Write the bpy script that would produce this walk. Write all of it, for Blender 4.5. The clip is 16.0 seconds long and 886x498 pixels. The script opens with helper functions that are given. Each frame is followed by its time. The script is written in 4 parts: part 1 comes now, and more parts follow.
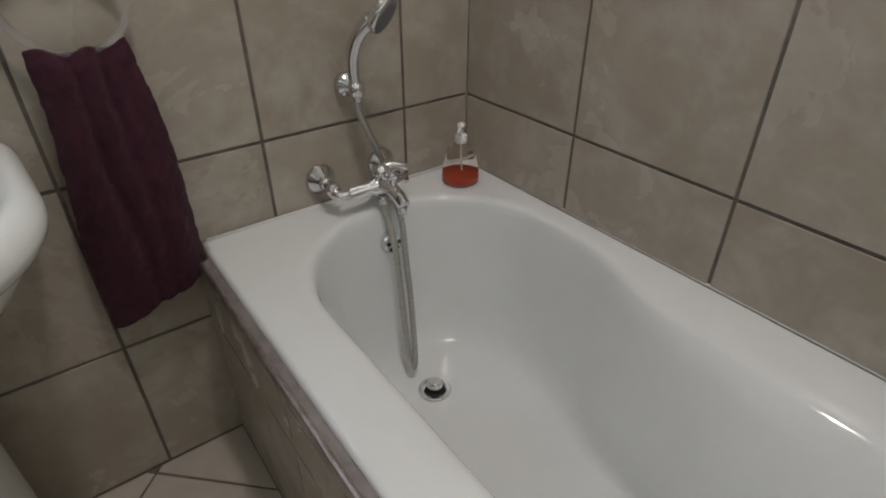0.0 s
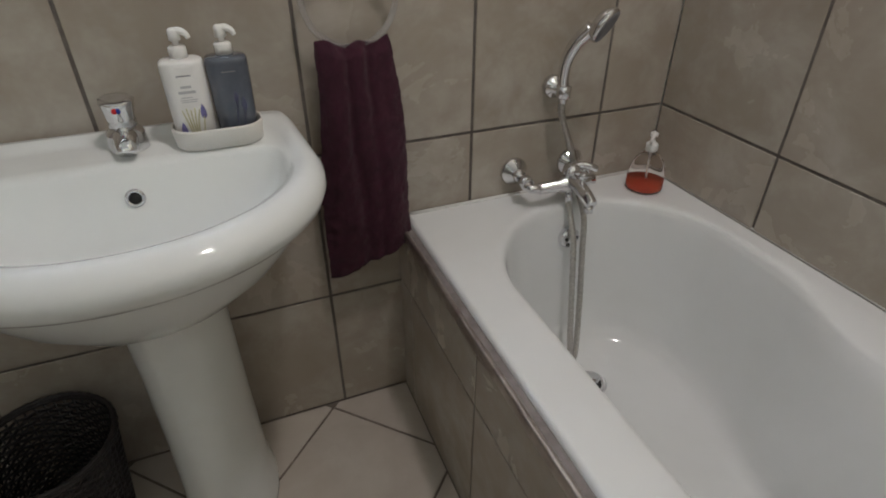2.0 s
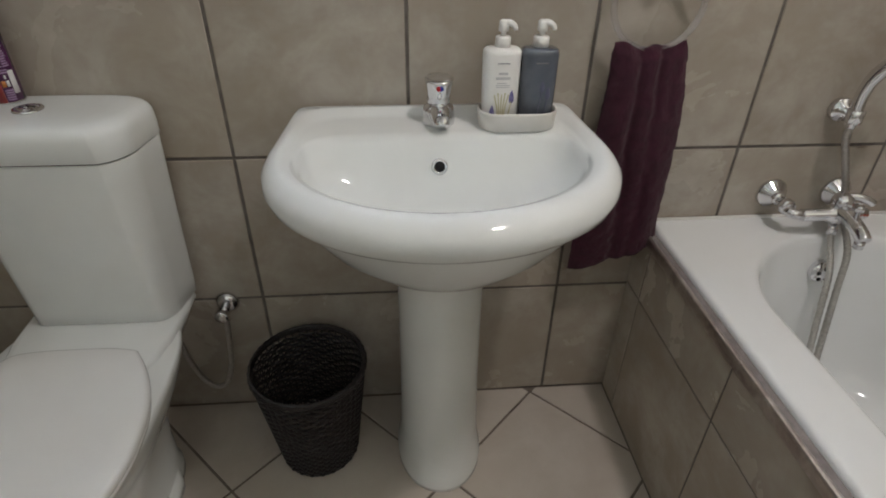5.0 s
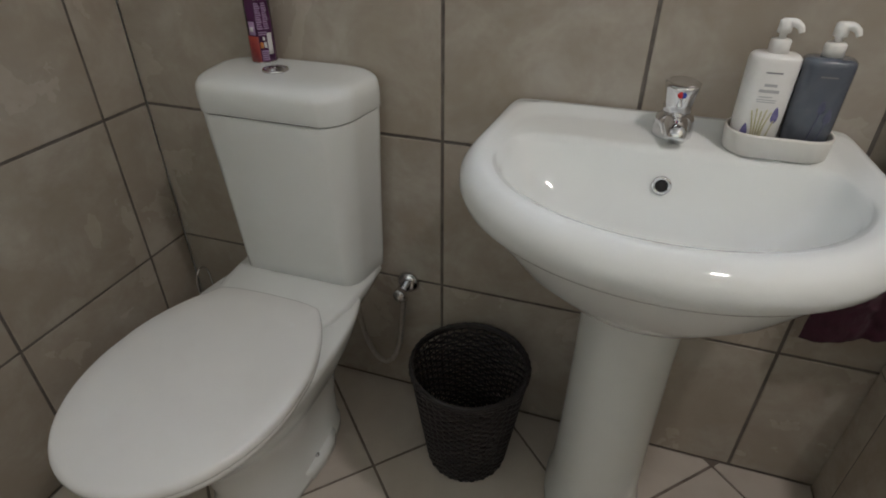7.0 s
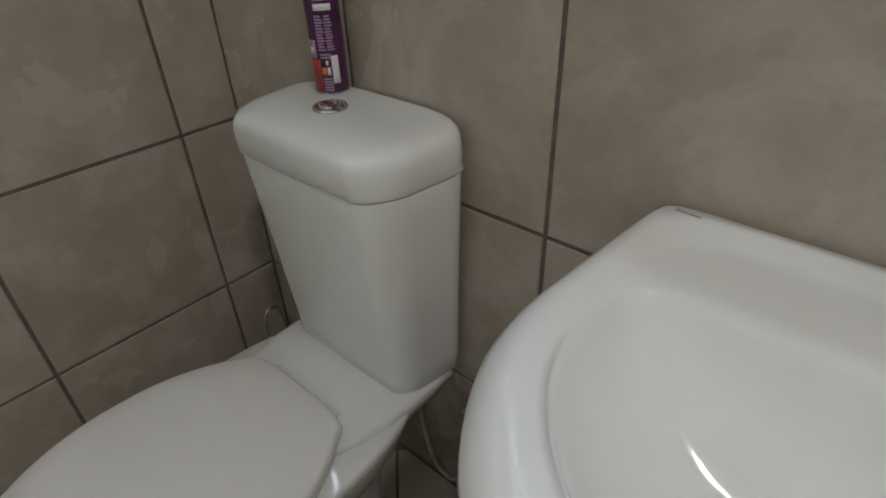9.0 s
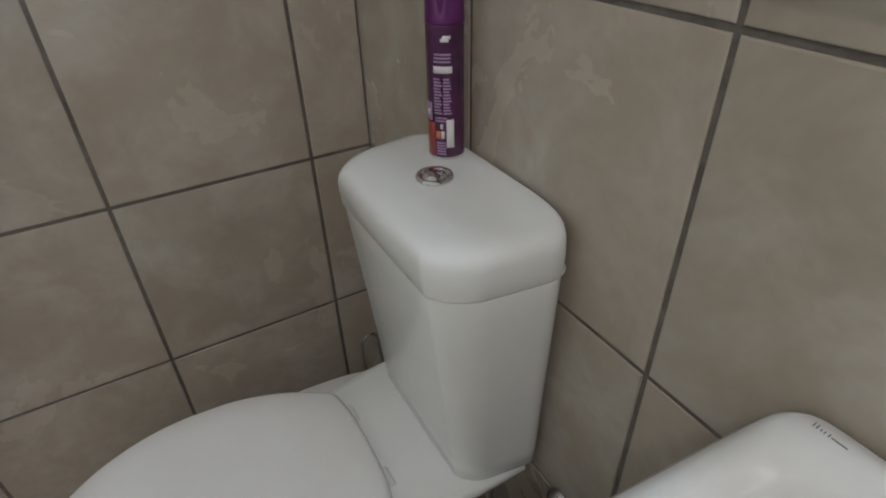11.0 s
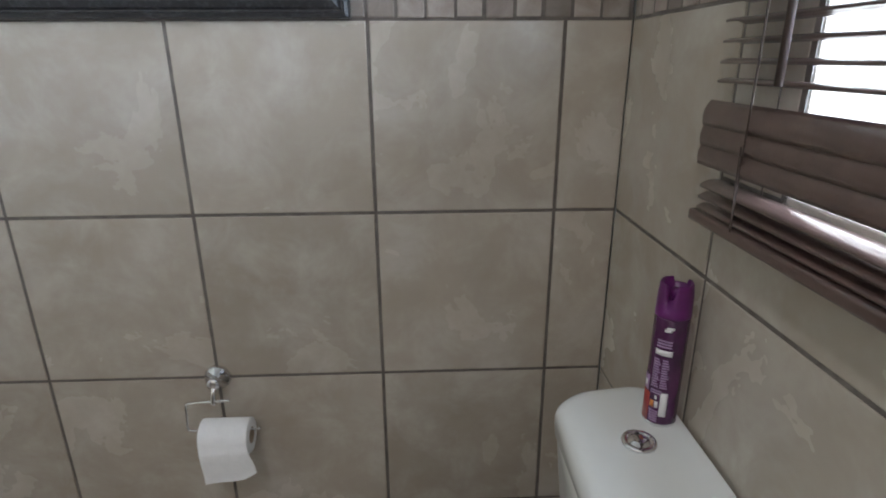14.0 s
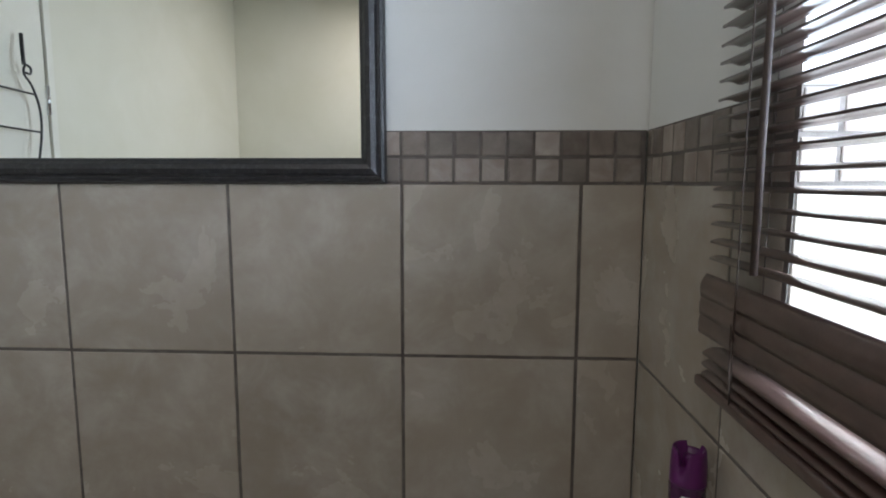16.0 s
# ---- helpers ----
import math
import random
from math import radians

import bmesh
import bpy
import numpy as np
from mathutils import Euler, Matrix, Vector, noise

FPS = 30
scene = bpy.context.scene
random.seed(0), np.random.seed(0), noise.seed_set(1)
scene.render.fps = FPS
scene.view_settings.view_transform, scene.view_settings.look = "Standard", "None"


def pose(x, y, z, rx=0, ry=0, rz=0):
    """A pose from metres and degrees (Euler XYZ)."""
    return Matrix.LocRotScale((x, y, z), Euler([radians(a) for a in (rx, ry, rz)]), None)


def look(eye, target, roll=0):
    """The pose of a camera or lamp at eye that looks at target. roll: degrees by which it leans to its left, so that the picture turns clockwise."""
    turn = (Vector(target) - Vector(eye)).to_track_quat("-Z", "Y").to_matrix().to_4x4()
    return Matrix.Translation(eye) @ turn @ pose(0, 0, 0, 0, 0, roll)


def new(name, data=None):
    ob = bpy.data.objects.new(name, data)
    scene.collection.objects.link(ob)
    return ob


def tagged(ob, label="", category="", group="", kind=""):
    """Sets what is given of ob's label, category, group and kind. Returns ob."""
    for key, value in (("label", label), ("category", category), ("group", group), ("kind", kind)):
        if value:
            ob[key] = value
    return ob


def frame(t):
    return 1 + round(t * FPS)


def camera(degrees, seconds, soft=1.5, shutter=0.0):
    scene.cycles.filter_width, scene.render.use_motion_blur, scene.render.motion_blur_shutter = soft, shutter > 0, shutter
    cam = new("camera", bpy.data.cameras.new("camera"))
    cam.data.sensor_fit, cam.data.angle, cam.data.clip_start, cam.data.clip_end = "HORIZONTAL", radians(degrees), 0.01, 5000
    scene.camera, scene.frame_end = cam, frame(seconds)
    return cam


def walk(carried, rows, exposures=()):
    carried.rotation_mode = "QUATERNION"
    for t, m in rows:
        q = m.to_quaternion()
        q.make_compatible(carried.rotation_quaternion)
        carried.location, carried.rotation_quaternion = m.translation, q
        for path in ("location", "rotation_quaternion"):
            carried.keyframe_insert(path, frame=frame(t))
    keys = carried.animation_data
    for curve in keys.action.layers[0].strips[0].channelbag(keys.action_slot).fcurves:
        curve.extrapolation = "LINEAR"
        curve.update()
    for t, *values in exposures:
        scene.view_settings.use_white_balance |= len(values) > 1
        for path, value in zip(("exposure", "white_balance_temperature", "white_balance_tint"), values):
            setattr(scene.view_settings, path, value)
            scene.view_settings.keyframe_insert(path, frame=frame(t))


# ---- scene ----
cam = camera(77.0, 16.0, 1.9)
PATH = [
    (0, (1.374, -0.997, 1.076), (2.378, 0.347, -0.013), -0.0),
    (0.5, (1.345, -1.004, 1.084), (2.271, 0.391, -0.009), -0.3),
    (1, (1.305, -1.001, 1.092), (2.121, 0.467, 0.005), -0.4),
    (1.5, (1.263, -0.999, 1.108), (1.98, 0.511, 0.01), -0.1),
    (2, (1.224, -1.009, 1.11), (1.846, 0.543, 0.013), 0.0),
    (2.5, (1.194, -1.02, 1.115), (1.705, 0.575, 0.022), -0.2),
    (3, (1.152, -1.019, 1.119), (1.564, 0.609, 0.032), -0.0),
    (5.5, (0.993, -1.01, 1.116), (0.989, 0.661, 0.017), 0.4),
    (6, (0.993, -0.986, 1.111), (0.789, 0.668, 0.007), -0.1),
    (6.5, (0.996, -0.956, 1.101), (0.627, 0.67, -0.005), -0.1),
    (7, (0.997, -0.935, 1.079), (0.473, 0.653, -0.018), 0.2),
    (7.5, (0.992, -0.859, 1.056), (0.329, 0.676, -0.04), 0.1),
    (8, (0.985, -0.738, 1.044), (0.173, 0.719, -0.06), -0.6),
    (10.5, (0.958, -0.36, 1.085), (-0.428, 0.532, -0.048), -2.1),
    (11, (0.929, -0.372, 1.111), (-0.503, 0.438, -0.025), -1.5),
    (11.5, (0.936, -0.397, 1.161), (-0.594, 0.261, 0.054), -0.8),
    (12, (0.945, -0.403, 1.195), (-0.694, 0.084, 0.157), -0.6),
    (12.5, (0.954, -0.365, 1.213), (-0.775, -0.076, 0.251), -0.8),
    (13, (0.977, -0.357, 1.239), (-0.819, -0.175, 0.379), -0.5),
    (13.5, (0.987, -0.36, 1.264), (-0.859, -0.256, 0.502), -0.5),
    (14, (1.01, -0.368, 1.287), (-0.881, -0.291, 0.639), -0.3),
    (14.5, (1.028, -0.344, 1.316), (-0.904, -0.311, 0.801), -0.2),
    (15, (1.049, -0.337, 1.336), (-0.909, -0.351, 0.927), -0.1),
    (15.5, (1.058, -0.331, 1.35), (-0.915, -0.381, 1.028), 0.1),
    (16, (1.053, -0.322, 1.351), (-0.93, -0.419, 1.114), 0.1),
]
walk(cam, [(t, look(eye, target, roll)) for t, eye, target, roll in PATH],
     [(0.0, -0.42, 6500, 9), (1.5, -0.45, 6500, 10), (3.0, -0.39, 6500, 10), (5.5, -0.2, 6500, 10), (8.0, -0.46, 6500, 10), (10.5, -0.28, 6350, 10), (12.5, 0.1, 6050, 10), (13.5, 0.03, 6050, 10), (15.0, -0.5, 6250, 9), (16.0, -0.84, 6300, 10)])

# ---- world and light ----
world = bpy.data.worlds.new("sky")
scene.world = world
world.use_nodes = True
wn = world.node_tree
sky = wn.nodes.new("ShaderNodeTexSky")
sky.sky_type, sky.sun_disc = "NISHITA", False
sky.sun_elevation, sky.sun_rotation = radians(42), radians(200)
wn.links.new(sky.outputs[0], wn.nodes["Background"].inputs[0])
wn.nodes["Background"].inputs[1].default_value = 0.15


def area_lamp(name, eye, target, sx, sy, watts, colour):
    data = bpy.data.lights.new(name, "AREA")
    data.shape, data.size, data.size_y, data.energy, data.color = "RECTANGLE", sx, sy, watts, colour
    ob = new(name, data)
    ob.matrix_world = look(eye, target)
    return ob


# room: back wall y=0, left wall x=0, right wall x=W, rear wall y=-D
W, D, H = 2.187, 1.66, 2.42
P = 0.336
LAMP = (1.68, -0.74)
WIN = (0.472, 1.146, 1.36, 2.08)
area_lamp("window_daylight", ((WIN[0] + WIN[2]) / 2, 0.165, (WIN[1] + WIN[3]) / 2), ((WIN[0] + WIN[2]) / 2, -1, 1.2), 0.74, 0.8, 48, (0.7, 0.82, 0.97))
area_lamp("ceiling_tube", (LAMP[0], LAMP[1], H - 0.062), (LAMP[0], LAMP[1], 0), 0.13, 0.06, 11, (1.0, 0.92, 0.905))


# ---- materials ----
def material(name, colour, rough=0.5, metal=0.0, second=None, scale=8.0, fine=0.0, fine_scale=300.0, coat=0.0, spread=0.0,
             sheen=0.0, contrast=(0.35, 0.65), rough_var=0.0, distortion=0.6):
    """Principled material with a cloudy second colour, fine bump and per-piece variation."""
    m = bpy.data.materials.new(name)
    m.use_nodes = True
    nt, b = m.node_tree, m.node_tree.nodes["Principled BSDF"]
    b.inputs["Base Color"].default_value = (*colour, 1)
    b.inputs["Roughness"].default_value = rough
    b.inputs["Metallic"].default_value = metal
    b.inputs["Coat Weight"].default_value = coat
    b.inputs["Coat Roughness"].default_value = 0.08
    b.inputs["Sheen Weight"].default_value = sheen
    tc = nt.nodes.new("ShaderNodeTexCoord")
    info = nt.nodes.new("ShaderNodeObjectInfo")
    mul = nt.nodes.new("ShaderNodeMath")
    mul.operation = "MULTIPLY"
    mul.inputs[1].default_value = 53.0
    nt.links.new(info.outputs["Random"], mul.inputs[0])
    add = nt.nodes.new("ShaderNodeVectorMath")
    nt.links.new(tc.outputs["Object"], add.inputs[0])
    nt.links.new(mul.outputs[0], add.inputs[1])
    if second is not None:
        n1 = nt.nodes.new("ShaderNodeTexNoise")
        n1.inputs["Scale"].default_value, n1.inputs["Detail"].default_value = scale, 5
        n1.inputs["Roughness"].default_value, n1.inputs["Distortion"].default_value = 0.62, distortion
        nt.links.new(add.outputs[0], n1.inputs["Vector"])
        ramp = nt.nodes.new("ShaderNodeValToRGB")
        ramp.color_ramp.elements[0].position, ramp.color_ramp.elements[1].position = contrast
        ramp.color_ramp.elements[0].color, ramp.color_ramp.elements[1].color = (*colour, 1), (*second, 1)
        nt.links.new(n1.outputs[0], ramp.inputs[0])
        last = ramp.outputs[0]
        if spread:
            hsv = nt.nodes.new("ShaderNodeHueSaturation")
            rng = nt.nodes.new("ShaderNodeMapRange")
            rng.inputs[3].default_value, rng.inputs[4].default_value = 1 - spread, 1 + spread
            nt.links.new(info.outputs["Random"], rng.inputs[0])
            nt.links.new(rng.outputs[0], hsv.inputs["Value"])
            nt.links.new(last, hsv.inputs["Color"])
            last = hsv.outputs[0]
        nt.links.new(last, b.inputs["Base Color"])
        if rough_var:
            rr = nt.nodes.new("ShaderNodeMapRange")
            rr.inputs[3].default_value, rr.inputs[4].default_value = rough - rough_var, rough + rough_var
            nt.links.new(n1.outputs[0], rr.inputs[0])
            nt.links.new(rr.outputs[0], b.inputs["Roughness"])
    if fine:
        n2 = nt.nodes.new("ShaderNodeTexNoise")
        n2.inputs["Scale"].default_value, n2.inputs["Detail"].default_value = fine_scale, 4
        nt.links.new(add.outputs[0], n2.inputs["Vector"])
        bump = nt.nodes.new("ShaderNodeBump")
        bump.inputs["Strength"].default_value, bump.inputs["Distance"].default_value = fine, 0.002
        nt.links.new(n2.outputs[0], bump.inputs["Height"])
        nt.links.new(bump.outputs[0], b.inputs["Normal"])
    return m


def veined_tile(name, dark, mid, light, rough):
    """Glazed ceramic tile with cloudy beige body and pale streaky clouds, different on each tile."""
    m = material(name, dark, rough, 0, mid, 3.8, 0.08, 40.0, 0.0, 0.06, 0, (0.16, 0.84), 0.08, 0.4)
    nt, b = m.node_tree, m.node_tree.nodes["Principled BSDF"]
    base = b.inputs["Base Color"].links[0].from_socket
    vec = next(n for n in nt.nodes if n.bl_idname == "ShaderNodeVectorMath").outputs[0]
    n3 = nt.nodes.new("ShaderNodeTexNoise")
    n3.inputs["Scale"].default_value, n3.inputs["Detail"].default_value, n3.inputs["Distortion"].default_value = 8.0, 4, 0.3
    n3.inputs["Roughness"].default_value = 0.66
    nt.links.new(vec, n3.inputs["Vector"])
    ramp = nt.nodes.new("ShaderNodeValToRGB")
    ramp.color_ramp.interpolation = "EASE"
    ramp.color_ramp.elements[0].position, ramp.color_ramp.elements[1].position = 0.36, 0.8
    ramp.color_ramp.elements[0].color, ramp.color_ramp.elements[1].color = (0, 0, 0, 1), (0.55, 0.55, 0.55, 1)
    nt.links.new(n3.outputs[0], ramp.inputs[0])
    mix = nt.nodes.new("ShaderNodeMix")
    mix.data_type = "RGBA"
    mix.inputs[7].default_value = (*light, 1)
    nt.links.new(ramp.outputs[0], mix.inputs[0])
    nt.links.new(base, mix.inputs[6])
    nt.links.new(mix.outputs[2], b.inputs["Base Color"])
    return m


def clear(name, colour, rough=0.02, ior=1.45):
    m = material(name, colour, rough)
    b = m.node_tree.nodes["Principled BSDF"]
    b.inputs["Transmission Weight"].default_value, b.inputs["IOR"].default_value = 1.0, ior
    return m


TILE = veined_tile("wall_tile_glaze", (0.325, 0.275, 0.222), (0.435, 0.385, 0.325), (0.56, 0.53, 0.48), 0.26)
FLOOR_TILE = veined_tile("floor_tile_glaze", (0.47, 0.41, 0.35), (0.59, 0.53, 0.465), (0.64, 0.59, 0.53), 0.36)
PANEL_TILE = TILE
FLOOR_GROUT = material("floor_grout", (0.16, 0.13, 0.11), 0.9, 0, (0.24, 0.2, 0.17), 30, 0.4, 400)
GROUT = material("grout", (0.105, 0.09, 0.08), 0.9, 0, (0.165, 0.145, 0.13), 30, 0.4, 400)
MOSAIC = material("mosaic_stone", (0.2, 0.155, 0.13), 0.5, 0, (0.36, 0.315, 0.275), 14, 0.2, 250, 0, 0.38, 0, (0.3, 0.7))
PAINT = material("wall_paint", (0.81, 0.815, 0.79), 0.75, 0, (0.85, 0.855, 0.835), 3, 0.12, 260)
CREAM = material("cream_paint", (0.69, 0.665, 0.54), 0.7, 0, (0.73, 0.705, 0.59), 3, 0.12, 260)
CEIL = material("ceiling_paint", (0.78, 0.77, 0.74), 0.8, 0, (0.82, 0.81, 0.79), 3, 0.1, 200)
PORCELAIN = material("porcelain", (0.78, 0.8, 0.785), 0.06, 0, (0.81, 0.83, 0.815), 6, 0.015, 40)
ACRYLIC = material("bath_acrylic", (0.79, 0.805, 0.8), 0.085, 0, (0.815, 0.83, 0.83), 5, 0.03, 25)
SEAT = material("seat_plastic", (0.8, 0.8, 0.785), 0.12, 0, (0.825, 0.825, 0.81), 8, 0.02, 200)
CHROME = material("chrome", (0.78, 0.78, 0.8), 0.07, 1.0, (0.7, 0.7, 0.72), 25, 0.0, 300, 0, 0, 0, (0.3, 0.8), 0.04)
BRAID = material("braided_steel", (0.62, 0.6, 0.57), 0.3, 1.0, (0.4, 0.38, 0.36), 300, 0.5, 900)
TRIM = material("aluminium_trim", (0.6, 0.56, 0.53), 0.32, 0.9, (0.34, 0.28, 0.26), 22, 0.1, 200)
LEDGE = material("grey_mortar", (0.17, 0.145, 0.14), 0.6, 0, (0.26, 0.23, 0.225), 25, 0.3, 150)
# near-black for solid inserts, painting in the shade of holes, slots and gaps
DARK = material("hole_shade", (0.012, 0.012, 0.012), 0.6)
TOWEL = material("maroon_towelling", (0.034, 0.005, 0.0145), 0.95, 0, (0.056, 0.009, 0.025), 40, 0.9, 700, 0, 0, 0.06)
WICKER = material("black_wicker", (0.012, 0.010, 0.011), 0.42, 0, (0.026, 0.021, 0.022), 60, 0.3, 500)
WHITE_PLASTIC = material("white_plastic", (0.8, 0.79, 0.76), 0.3, 0, (0.84, 0.83, 0.81), 20, 0.03, 300)
TRAY = material("tray_ceramic", (0.72, 0.7, 0.65), 0.32, 0, (0.77, 0.75, 0.71), 20, 0.05, 300)
GREY_BOTTLE = material("grey_blue_bottle", (0.085, 0.098, 0.125), 0.16, 0, (0.12, 0.133, 0.165), 12, 0, 300, 0.6)
INK = material("grey_ink", (0.16, 0.16, 0.18), 0.6, 0, (0.2, 0.2, 0.22), 60)
INK_PALE = material("pale_grey_ink", (0.45, 0.45, 0.46), 0.6, 0, (0.5, 0.5, 0.5), 60)
LAVENDER = material("lavender_print", (0.11, 0.1, 0.26), 0.5, 0, (0.2, 0.18, 0.38), 150)
LAVENDER_DARK = material("dark_lavender_print", (0.06, 0.065, 0.12), 0.4, 0, (0.075, 0.08, 0.15), 150)
STEM = material("straw_print", (0.5, 0.46, 0.26), 0.5, 0, (0.6, 0.56, 0.36), 150)
PURPLE = material("purple_can_print", (0.05, 0.012, 0.05), 0.25, 0.0, (0.085, 0.016, 0.08), 30, 0, 300, 0.4)
PURPLE_CAP = material("purple_cap_plastic", (0.1, 0.011, 0.105), 0.36, 0, (0.125, 0.014, 0.13), 30)
RED_PRINT = material("red_print", (0.26, 0.018, 0.03), 0.3, 0, (0.36, 0.06, 0.04), 60)
LILAC = material("lilac_print", (0.33, 0.2, 0.38), 0.4, 0, (0.4, 0.27, 0.45), 60)
WHITE_PRINT = material("white_print", (0.72, 0.7, 0.72), 0.4, 0, (0.78, 0.76, 0.78), 60)
ORANGE_PRINT = material("orange_print", (0.6, 0.2, 0.04), 0.4, 0, (0.65, 0.25, 0.06), 60)
RED_DOT = material("red_enamel", (0.5, 0.02, 0.03), 0.25, 0, (0.55, 0.03, 0.04), 60)
BLUE_DOT = material("blue_enamel", (0.03, 0.05, 0.3), 0.25, 0, (0.04, 0.07, 0.35), 60)
PAPER = material("tissue_paper", (0.82, 0.82, 0.82), 0.95, 0, (0.86, 0.86, 0.86), 60, 0.5, 500)
CARD = material("cardboard", (0.3, 0.22, 0.16), 0.9, 0, (0.36, 0.27, 0.2), 60)
BLIND = material("dark_wood_slat", (0.07, 0.042, 0.036), 0.28, 0, (0.1, 0.06, 0.05), 26, 0.06, 120, 0.8)
CORD = material("blind_cord", (0.035, 0.022, 0.019), 0.55, 0, (0.06, 0.04, 0.03), 200)
MIRROR = material("mirror_silver", (0.9, 0.91, 0.88), 0.005, 1.0)
BLACK_FRAME = material("black_mirror_frame", (0.018, 0.018, 0.02), 0.4, 0, (0.07, 0.07, 0.075), 90, 0.5, 160, 0, 0, 0, (0.5, 0.8), 0.12)
BLACK_WIRE = material("black_wire", (0.02, 0.02, 0.02), 0.4, 0, (0.035, 0.035, 0.035), 60)
FRAME_WHITE = material("window_frame_paint", (0.75, 0.75, 0.73), 0.4, 0, (0.8, 0.8, 0.78), 10)
GLASS = clear("window_glass", (1, 1, 1), 0.0, 1.05)
RING_CLEAR = clear("clear_acrylic", (0.86, 0.85, 0.87), 0.08, 1.49)
RING_CLEAR.node_tree.nodes["Principled BSDF"].inputs["Transmission Weight"].default_value = 0.88
BOTTLE_CLEAR = clear("clear_bottle", (1.0, 0.93, 0.9), 0.03, 1.06)
SOAP = material("orange_soap", (0.5, 0.06, 0.03), 0.15, 0, (0.56, 0.08, 0.035), 10)
BULB_GLASS = material("opal_glass", (0.8, 0.78, 0.72), 0.3)
DOOR_PAINT = material("door_paint", (0.74, 0.72, 0.62), 0.45, 0, (0.78, 0.76, 0.67), 5, 0.05, 200)
SILICONE = material("white_sealant", (0.7, 0.69, 0.66), 0.5, 0, (0.78, 0.77, 0.74), 40, 0.2, 200)


# ---- building helpers ----
def at_of(ob):
    p = Vector((0, 0, 0))
    while ob is not None:
        p += ob.location
        ob = ob.parent
    return p


def thing(name, base, label, category, group="", kind=""):
    ob = new(name)
    ob.location = base
    ob.empty_display_size = 0.05
    return tagged(ob, label, category, group, kind)


def part(name, bm, mat, parent, label="", smooth=True, kind=""):
    """Links a bmesh, drawn in room coordinates, as one mesh under parent."""
    bmesh.ops.recalc_face_normals(bm, faces=bm.faces)
    if parent is not None:
        bmesh.ops.translate(bm, vec=-at_of(parent), verts=bm.verts)
    me = bpy.data.meshes.new(name)
    bm.to_mesh(me)
    bm.free()
    me.materials.append(mat)
    for p in me.polygons:
        p.use_smooth = smooth
    ob = new(name, me)
    ob.parent = parent
    return tagged(ob, label, "", "", kind)


def box(x0, y0, z0, x1, y1, z1, bevel=0.0, seg=2):
    bm = bmesh.new()
    bmesh.ops.create_cube(bm, size=1, matrix=Matrix.Translation(((x0 + x1) / 2, (y0 + y1) / 2, (z0 + z1) / 2)) @ Matrix.Diagonal((abs(x1 - x0), abs(y1 - y0), abs(z1 - z0), 1)))
    if bevel:
        bmesh.ops.bevel(bm, geom=bm.edges[:], offset=bevel, segments=seg, profile=0.6, affect="EDGES")
    return bm


def loft(rings, cap0=True, cap1=True, closed=False):
    """Quads between rings of equally many points; closed joins the last ring to the first."""
    bm = bmesh.new()
    vs = [[bm.verts.new(p) for p in r] for r in rings]
    n = len(vs[0])
    pairs = list(zip(vs[:-1], vs[1:]))
    if closed:
        pairs.append((vs[-1], vs[0]))
    for a, b in pairs:
        for i in range(n):
            j = (i + 1) % n
            bm.faces.new((a[i], a[j], b[j], b[i]))
    if not closed:
        if cap0:
            bm.faces.new(list(reversed(vs[0])))
        if cap1:
            bm.faces.new(vs[-1])
    return bm


def lathe(profile, base, n=32, axis="Z", cap0=True, cap1=True, squash=1.0):
    """profile: (radius, height) pairs turned round the axis through base."""
    rings = []
    for r, h in profile:
        ring = []
        for i in range(n):
            a = 2 * math.pi * i / n
            c, s = r * math.cos(a), r * math.sin(a) * squash
            if axis == "Z":
                v = (c, s, h)
            elif axis == "Y":
                v = (c, -h, s)
            else:
                v = (h, c, s)
            ring.append(Vector(base) + Vector(v))
        rings.append(ring)
    return loft(rings, cap0, cap1)


def smooth_path(pts, per=8):
    pts = [Vector(p) for p in pts]
    out = []
    for i in range(len(pts) - 1):
        p0, p1, p2, p3 = pts[max(i - 1, 0)], pts[i], pts[i + 1], pts[min(i + 2, len(pts) - 1)]
        for k in range(per):
            t = k / per
            out.append(0.5 * (2 * p1 + (p2 - p0) * t + (2 * p0 - 5 * p1 + 4 * p2 - p3) * t * t + (3 * p1 - p0 - 3 * p2 + p3) * t ** 3))
    out.append(pts[-1])
    return out


def tube(pts, r, n=10, per=8, radii=None, ridge=0.0):
    """A round tube along a smoothed path; radii: one per given point; ridge: a braid's ripple."""
    path = smooth_path(pts, per) if per > 1 else [Vector(p) for p in pts]
    up = Vector((0.13, 0.27, 0.95)).normalized()
    rings = []
    for i, p in enumerate(path):
        d = (path[min(i + 1, len(path) - 1)] - path[max(i - 1, 0)]).normalized()
        side = d.cross(up)
        if side.length < 0.05:
            side = d.cross(Vector((1, 0.1, 0)))
        side.normalize()
        top = side.cross(d).normalized()
        up = top
        rr = r
        if radii:
            f = i / max(per, 1)
            k = min(int(f), len(radii) - 2)
            rr = radii[k] + (radii[k + 1] - radii[k]) * (f - k)
        rr *= 1 + (ridge if i % 2 else 0)
        rings.append([p + rr * (math.cos(2 * math.pi * j / n) * side + math.sin(2 * math.pi * j / n) * top) for j in range(n)])
    return loft(rings)


def turned(bm, m):
    bmesh.ops.transform(bm, matrix=m, verts=bm.verts)
    return bm


def merged(*bms):
    """Several shells of one part."""
    out = bmesh.new()
    for b in bms:
        me = bpy.data.meshes.new("shell")
        b.to_mesh(me)
        b.free()
        out.from_mesh(me)
        bpy.data.meshes.remove(me)
    return out


